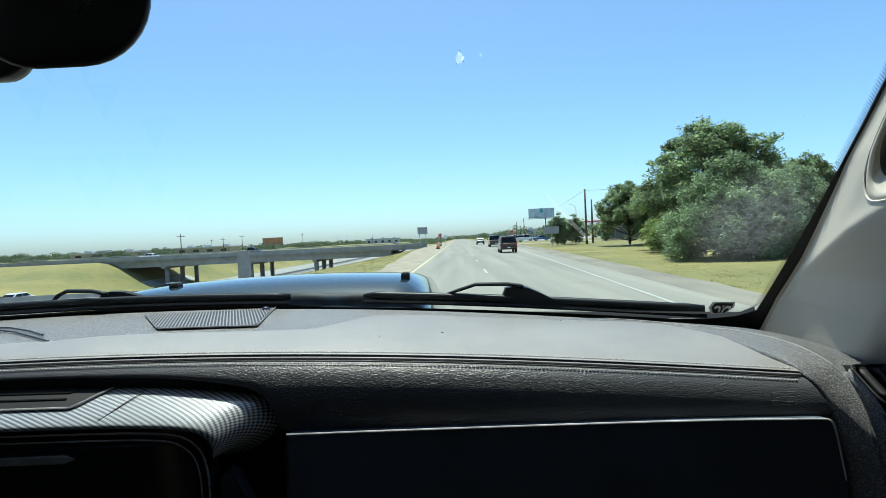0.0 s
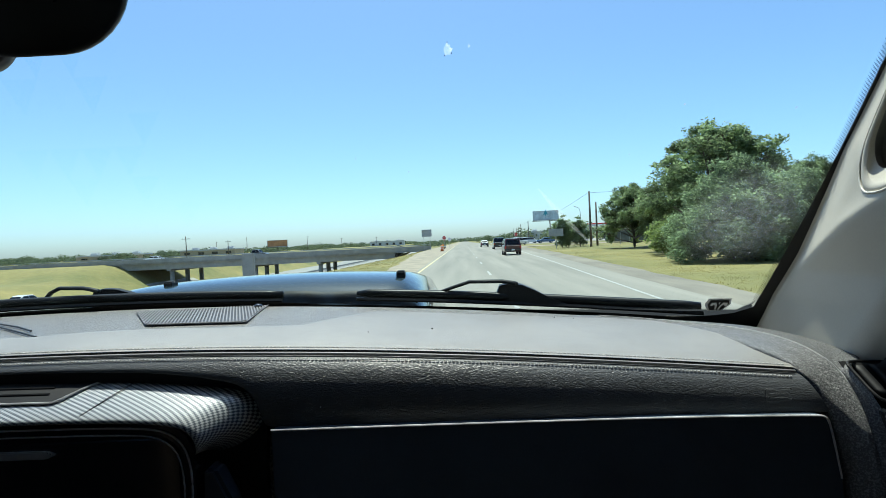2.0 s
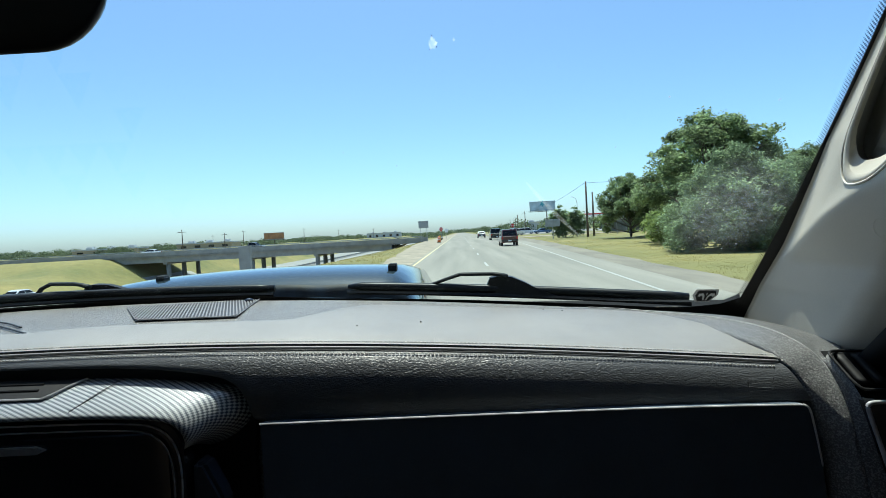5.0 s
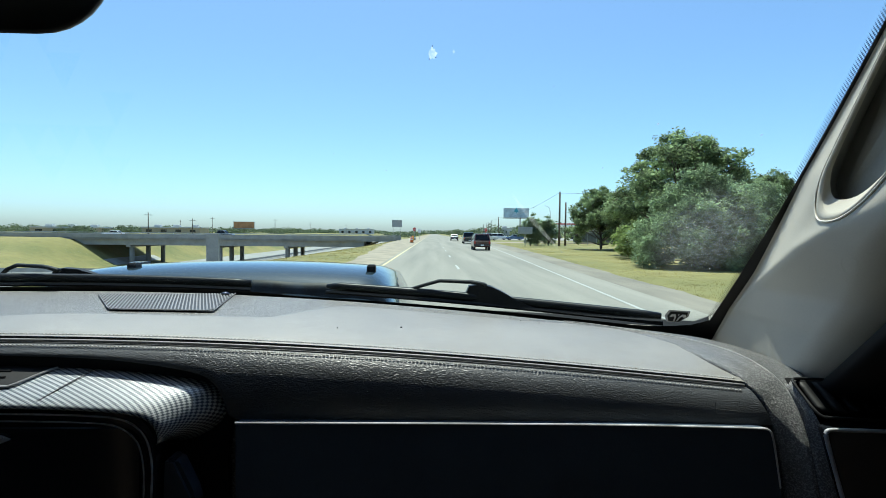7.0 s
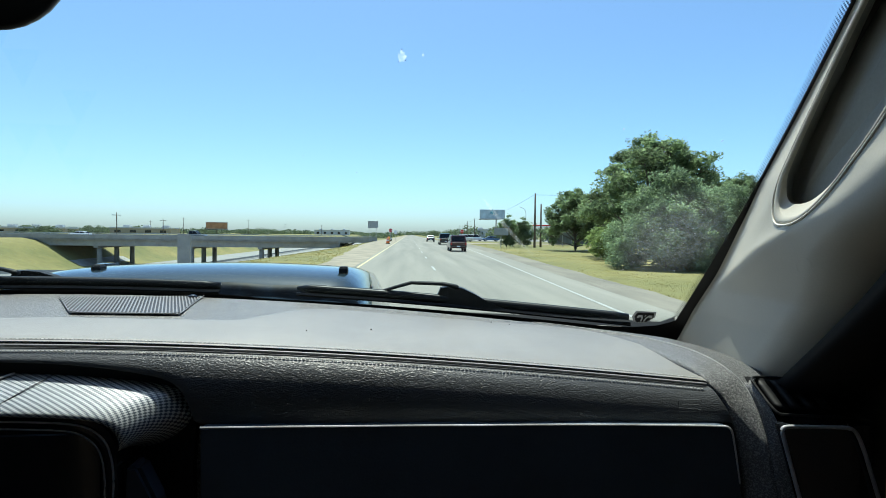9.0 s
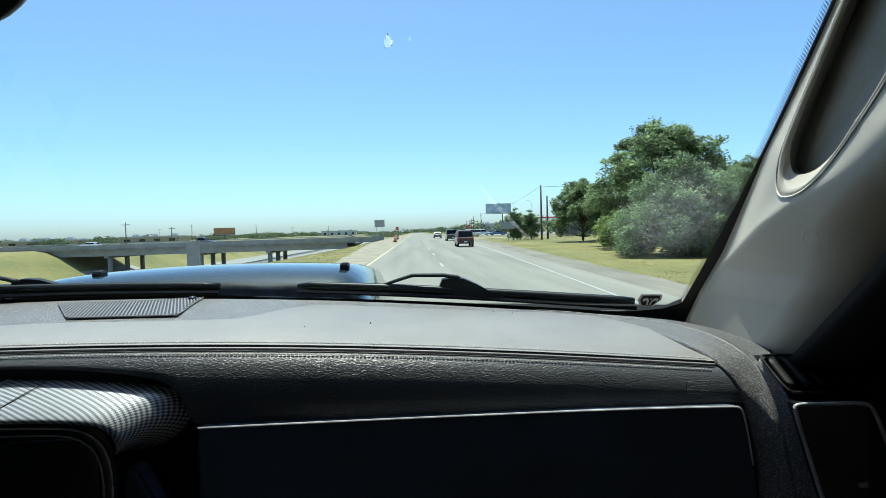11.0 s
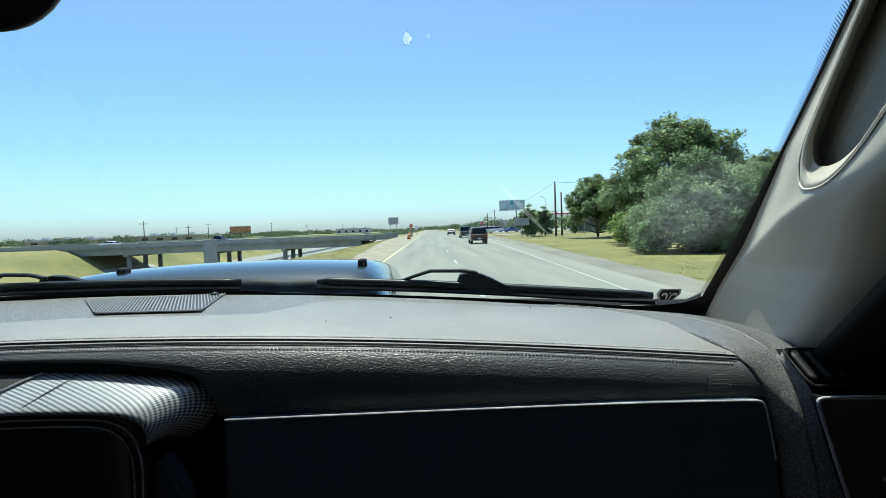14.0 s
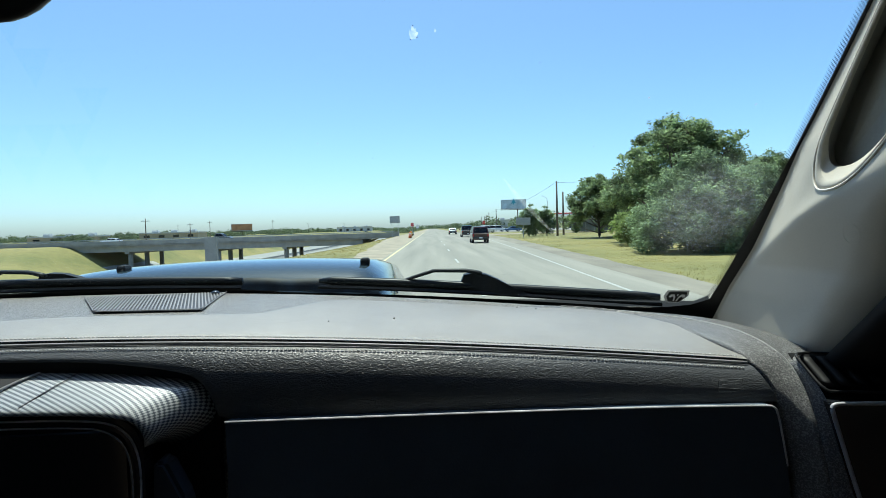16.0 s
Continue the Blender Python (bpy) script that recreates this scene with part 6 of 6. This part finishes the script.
# ---- vehicles ----
def vehicle(name, label, m, paint, length, width, tall, belt, cabin, bed=False, plate=True):
    """cabin: (rear foot, rear top, front top, front foot) along the length, from the rear."""
    c = thing(name, label, "car", m, "vehicles on the roads")
    h = width / 2
    def section(y, half, z0, z1, r=0.08):
        return [(-half + r, y, z0), (-half, y, z0 + r), (-half, y, z1 - r), (-half + r, y, z1), (half - r, y, z1), (half, y, z1 - r), (half, y, z0 + r), (half - r, y, z0)]
    rows = [section(y, h * w, 0.32 + dz, belt * b) for y, w, b, dz in ((0, 0.86, 0.93, 0.1), (0.06, 0.95, 0.98, 0.04), (0.4, 1, 1, 0), (length * 0.5, 1, 1, 0), (length * 0.78, 1, 0.97, 0), (length - 0.3, 0.95, 0.88, 0.0), (length, 0.8, 0.72, 0.1))]
    body = part("body", loft(rows, closed=True, caps=True), paint, c)
    a, b2, d, e = cabin
    rows = [section(y, h * w, belt - 0.06, z, 0.06) for y, w, z in ((a, 0.93, belt), (b2, 0.80, tall - 0.03), ((b2 + d) / 2, 0.80, tall), (d, 0.78, tall - 0.04), (e, 0.9, belt))]
    part("cabin", loft(rows, closed=True, caps=True), paint, c)
    # panes
    mid = belt + 0.04
    top = tall - 0.13
    def at(y0, y1, z):
        return y0 + (y1 - y0) * (z - belt) / (tall - belt)
    ra, rb = at(a, b2, mid) - 0.02, at(a, b2, top) - 0.02
    bm = loft([[(-h * 0.80, ra, mid), (h * 0.80, ra, mid)], [(-h * 0.70, rb, top), (h * 0.70, rb, top)]])
    bmesh.ops.solidify(bm, geom=list(bm.faces), thickness=0.02)
    part("rear_window", bm, "tint", c)
    fa, fb = at(e, d, mid) + 0.02, at(e, d, top) + 0.02
    bm = loft([[(-h * 0.80, fa, mid), (h * 0.80, fa, mid)], [(-h * 0.70, fb, top), (h * 0.70, fb, top)]])
    bmesh.ops.solidify(bm, geom=list(bm.faces), thickness=0.02)
    part("windscreen", bm, "tint", c)
    for sgn in (-1, 1):
        y0, y1 = at(a, b2, mid) + 0.12, at(e, d, mid) - 0.15
        u0, u1 = at(a, b2, top) + 0.12, at(e, d, top) - 0.12
        for k in range(2):
            p, q = y0 + (y1 - y0) * k / 2 + 0.04, y0 + (y1 - y0) * (k + 1) / 2 - 0.04
            r, s = u0 + (u1 - u0) * k / 2 + 0.04, u0 + (u1 - u0) * (k + 1) / 2 - 0.04
            bm = loft([[(sgn * (h * 0.935 + 0.004), p, mid), (sgn * (h * 0.935 + 0.004), q, mid)], [(sgn * (h * 0.815 + 0.006), r, top), (sgn * (h * 0.815 + 0.006), s, top)]])
            bmesh.ops.solidify(bm, geom=list(bm.faces), thickness=0.015)
            part("side_window", bm, "tint", c)
        part("tail_lamp", box(sgn * h * 0.84 - 0.07, sgn * h * 0.84 + 0.07, -0.012, 0.09, belt - 0.34, belt - 0.08, 0.01), "lamp_red", c)
        part("head_lamp", box(sgn * h * 0.62 - 0.12, sgn * h * 0.62 + 0.12, length - 0.14, length + 0.01, 0.58, 0.72, 0.02), "sign_white", c)
        part("door_mirror", box(sgn * (h + 0.09) - 0.09, sgn * (h + 0.09) + 0.09, e - 0.45, e - 0.35, belt + 0.02, belt + 0.18, 0.03), "black", c)
        for y in (length * 0.2, length * 0.8):
            wheel = new("wheel")
            wheel.parent = c
            x = sgn * (h - 0.12)
            part("tyre", tube([(x - 0.11, y, 0.34), (x - 0.09, y, 0.34), (x + 0.09, y, 0.34), (x + 0.11, y, 0.34)], [0.29, 0.345, 0.345, 0.29], 20), "tyre", wheel, smooth=True)
            part("rim", tube([(x - 0.115, y, 0.34), (x + 0.115, y, 0.34)], 0.2, 14), "silver", wheel)
    part("bumper", box(-h * 0.94, h * 0.94, -0.07, 0.12, 0.42, 0.60, 0.03), "car_black" if paint != "car_white" else "car_grey", c)
    part("bumper", box(-h * 0.9, h * 0.9, length - 0.1, length + 0.05, 0.36, 0.55, 0.03), "car_black", c)
    part("number_plate", box(-0.16, 0.16, -0.085, -0.071, 0.46, 0.58), "sign_white", c)
    if bed:
        # flat black plate draws the shade inside the open bed
        part("cargo_shade", box(-h * 0.85, h * 0.85, 0.12, a - 0.1, belt - 0.02, belt + 0.004), "black", c)
    return c


SUV = (0.05, 0.35, 3.3, 4.1)
PICK = (2.0, 2.2, 3.5, 4.2)
SEDAN = (0.5, 1.2, 2.7, 3.5)
vehicle("sport_utility_vehicle", "faded dark red sport utility vehicle driving ahead", W(4.85, 52.5, 0.05), "car_red", 4.3, 1.70, 1.64, 0.98, SUV)
vehicle("pickup", "white pickup far ahead on the road", W(10.5, 128, 0.05, -60), "car_white", 5.6, 1.98, 1.85, 1.1, PICK, True)
vehicle("pickup", "dark pickup far ahead on the road", W(5.9, 86, 0.05), "car_black", 5.6, 1.98, 1.85, 1.1, PICK, True)
vehicle("sedan", "silver sedan far ahead on the road", W(4.9, 121, 0.05), "car_grey", 4.7, 1.8, 1.45, 0.95, SEDAN)
def low(x, y):
    return height(x, y) + 0.06
vehicle("sedan", "white sedan on the freeway", W(-56, 68, low(-56, 68), 180), "car_white", 4.7, 1.82, 1.45, 0.95, SEDAN)
vehicle("sport_utility_vehicle", "black sport utility vehicle on the freeway", W(-42, 76, low(-42, 76)), "car_black", 4.8, 1.9, 1.75, 1.05, SUV)
vehicle("pickup", "dark pickup on the freeway", W(-43, 104, low(-43, 104)), "car_black", 5.6, 1.98, 1.85, 1.1, PICK, True)
vehicle("sedan", "orange-brown sedan on the freeway", W(-40, 84, low(-40, 84)), "drum", 4.7, 1.82, 1.45, 0.95, SEDAN)
vehicle("sedan", "pale sedan under the bridge", W(-36, 150, low(-36, 150)), "car_white", 4.7, 1.82, 1.45, 0.95, SEDAN)
vehicle("pickup", "grey pickup crossing the bridge", W(-50, 121, 0.06, -90), "car_grey", 5.6, 1.98, 1.85, 1.1, PICK, True)
vehicle("sedan", "white sedan crossing the bridge", W(-74, 130, 0.06, 90), "car_white", 4.7, 1.82, 1.45, 0.95, SEDAN)
vehicle("sport_utility_vehicle", "white sport utility vehicle at the cross street", W(16, 150, 0.06, -90), "car_white", 4.8, 1.9, 1.75, 1.05, SUV)
vehicle("sedan", "blue sedan waiting at the cross street", W(24, 142, 0.06, 90), "car_blue", 4.7, 1.82, 1.45, 0.95, SEDAN)


def drum(m):
    d = thing("traffic_drum", "orange and white striped traffic drum", "traffic drum", m, "traffic drums")
    part("body", tube([(0, 0, 0.08), (0, 0, 0.35), (0, 0, 0.36), (0, 0, 0.95), (0, 0, 1.0)], [0.29, 0.27, 0.265, 0.22, 0.12], 16), "drum", d, smooth=True)
    for z in (0.48, 0.74):
        part("stripe", tube([(0, 0, z), (0, 0, z + 0.12)], [0.262, 0.25], 16), "sign_white", d)
    part("base", tube([(0, 0, 0), (0, 0, 0.09)], 0.36, 16), "black", d)
    part("handle", tube([(-0.1, 0, 0.98), (-0.07, 0, 1.1), (0.07, 0, 1.1), (0.1, 0, 0.98)], 0.02, 6), "drum", d)
    return d


first = drum(W(-3.6, 92, 0.04))
for x, y in ((-4.4, 118), (-38.5, 66), (-38.5, 74), (-38.5, 82), (-38.5, 90), (-38.5, 98)):
    copy_thing(first, W(x, y, low(x, y) if x < -10 else 0.04))

# ---- fuel station, shop and far buildings ----
fuel = thing("fuel_station", "white fuel station canopy with a red band", "fuel station", W(52, 186, 0.06))
part("canopy", box(-18, 18, -6, 6, 4.6, 5.4, 0.03), "sign_white", fuel)
part("red_band", box(-18.05, 6, -6.06, -6.01, 4.95, 5.35), "sign_red", fuel)
part("red_band", box(12, 18.05, -6.06, -6.01, 4.95, 5.35), "sign_red", fuel)
for k in range(6):
    x = -15 + 6 * k
    for y in (-3, 3):
        part("column", box(x - 0.25, x + 0.25, y - 0.25, y + 0.25, 0, 4.6, 0.02), "sign_white", fuel)
        part("pump", box(x - 0.45, x + 0.45, y - 1.2, y - 0.5, 0, 1.7, 0.05), "car_grey", fuel)
shop = thing("shop", "low masonry shop with teal fascia", "shop", W(92, 176, 0.06))
part("wall", box(-14, 14, -8, 8, 0, 6.5), "brick", shop)
part("fascia", box(-14.2, 14.2, -8.3, 8.2, 6.5, 8.2), "teal", shop)
part("roof", box(-14.4, 14.4, -8.5, 8.4, 8.2, 8.5), "roof", shop)
for k in range(4):
    part("window", box(-12 + 6.2 * k, -8 + 6.2 * k, -8.06, -8.01, 0.6, 3.2), "tint", shop)
shed = thing("shed", "low grey building with a long flat roof", "building", W(33, 104, 0.3))
part("wall", box(-5, 9, -3, 3, 0, 2.1), "fence_screen", shed)
part("roof", box(-5.4, 9.4, -3.5, 3.5, 2.1, 2.35), "galv", shed)
for k in range(6):
    part("window", box(-4.4 + 2.2 * k, -3.0 + 2.2 * k, -3.06, -3.01, 0.8, 1.7), "tint", shed)
def hall(m, w, d, h, label, wall="stucco"):
    b = thing("building", label, "building", m, "far buildings")
    part("wall", box(-w / 2, w / 2, -d / 2, d / 2, -0.3, h), wall, b)
    part("parapet", box(-w / 2 - 0.2, w / 2 + 0.2, -d / 2 - 0.2, d / 2 + 0.2, h, h + 0.6), "roof", b)
    n = int(w / 7)
    for k in range(n):
        x = -w / 2 + (k + 0.5) * w / n
        part("window", box(x - 1.4, x + 1.4, -d / 2 - 0.06, -d / 2 - 0.01, 0.8, min(3.2, h - 0.8)), "tint", b)
    for k in range(3):
        x = -w / 2 + (k + 0.5) * w / 3
        part("roof_unit", box(x - 1.5, x + 1.5, -2, 2, h + 0.6, h + 1.8, 0.05), "roof", b)
    return b
hall(W(-140, 297, 0, 12), 28, 25, 2.9, "long tan stucco retail building with parapet")
hall(W(-185, 280, 0, 14), 30, 20, 2.4, "tan flat-roofed building beside the freeway")
hall(W(-90, 640, 0, 4), 40, 20, 5.0, "pale low warehouse far off", "roof")
hall(W(60, 360, 0, -6), 36, 18, 5.0, "pale low warehouse beyond the fuel station", "roof")
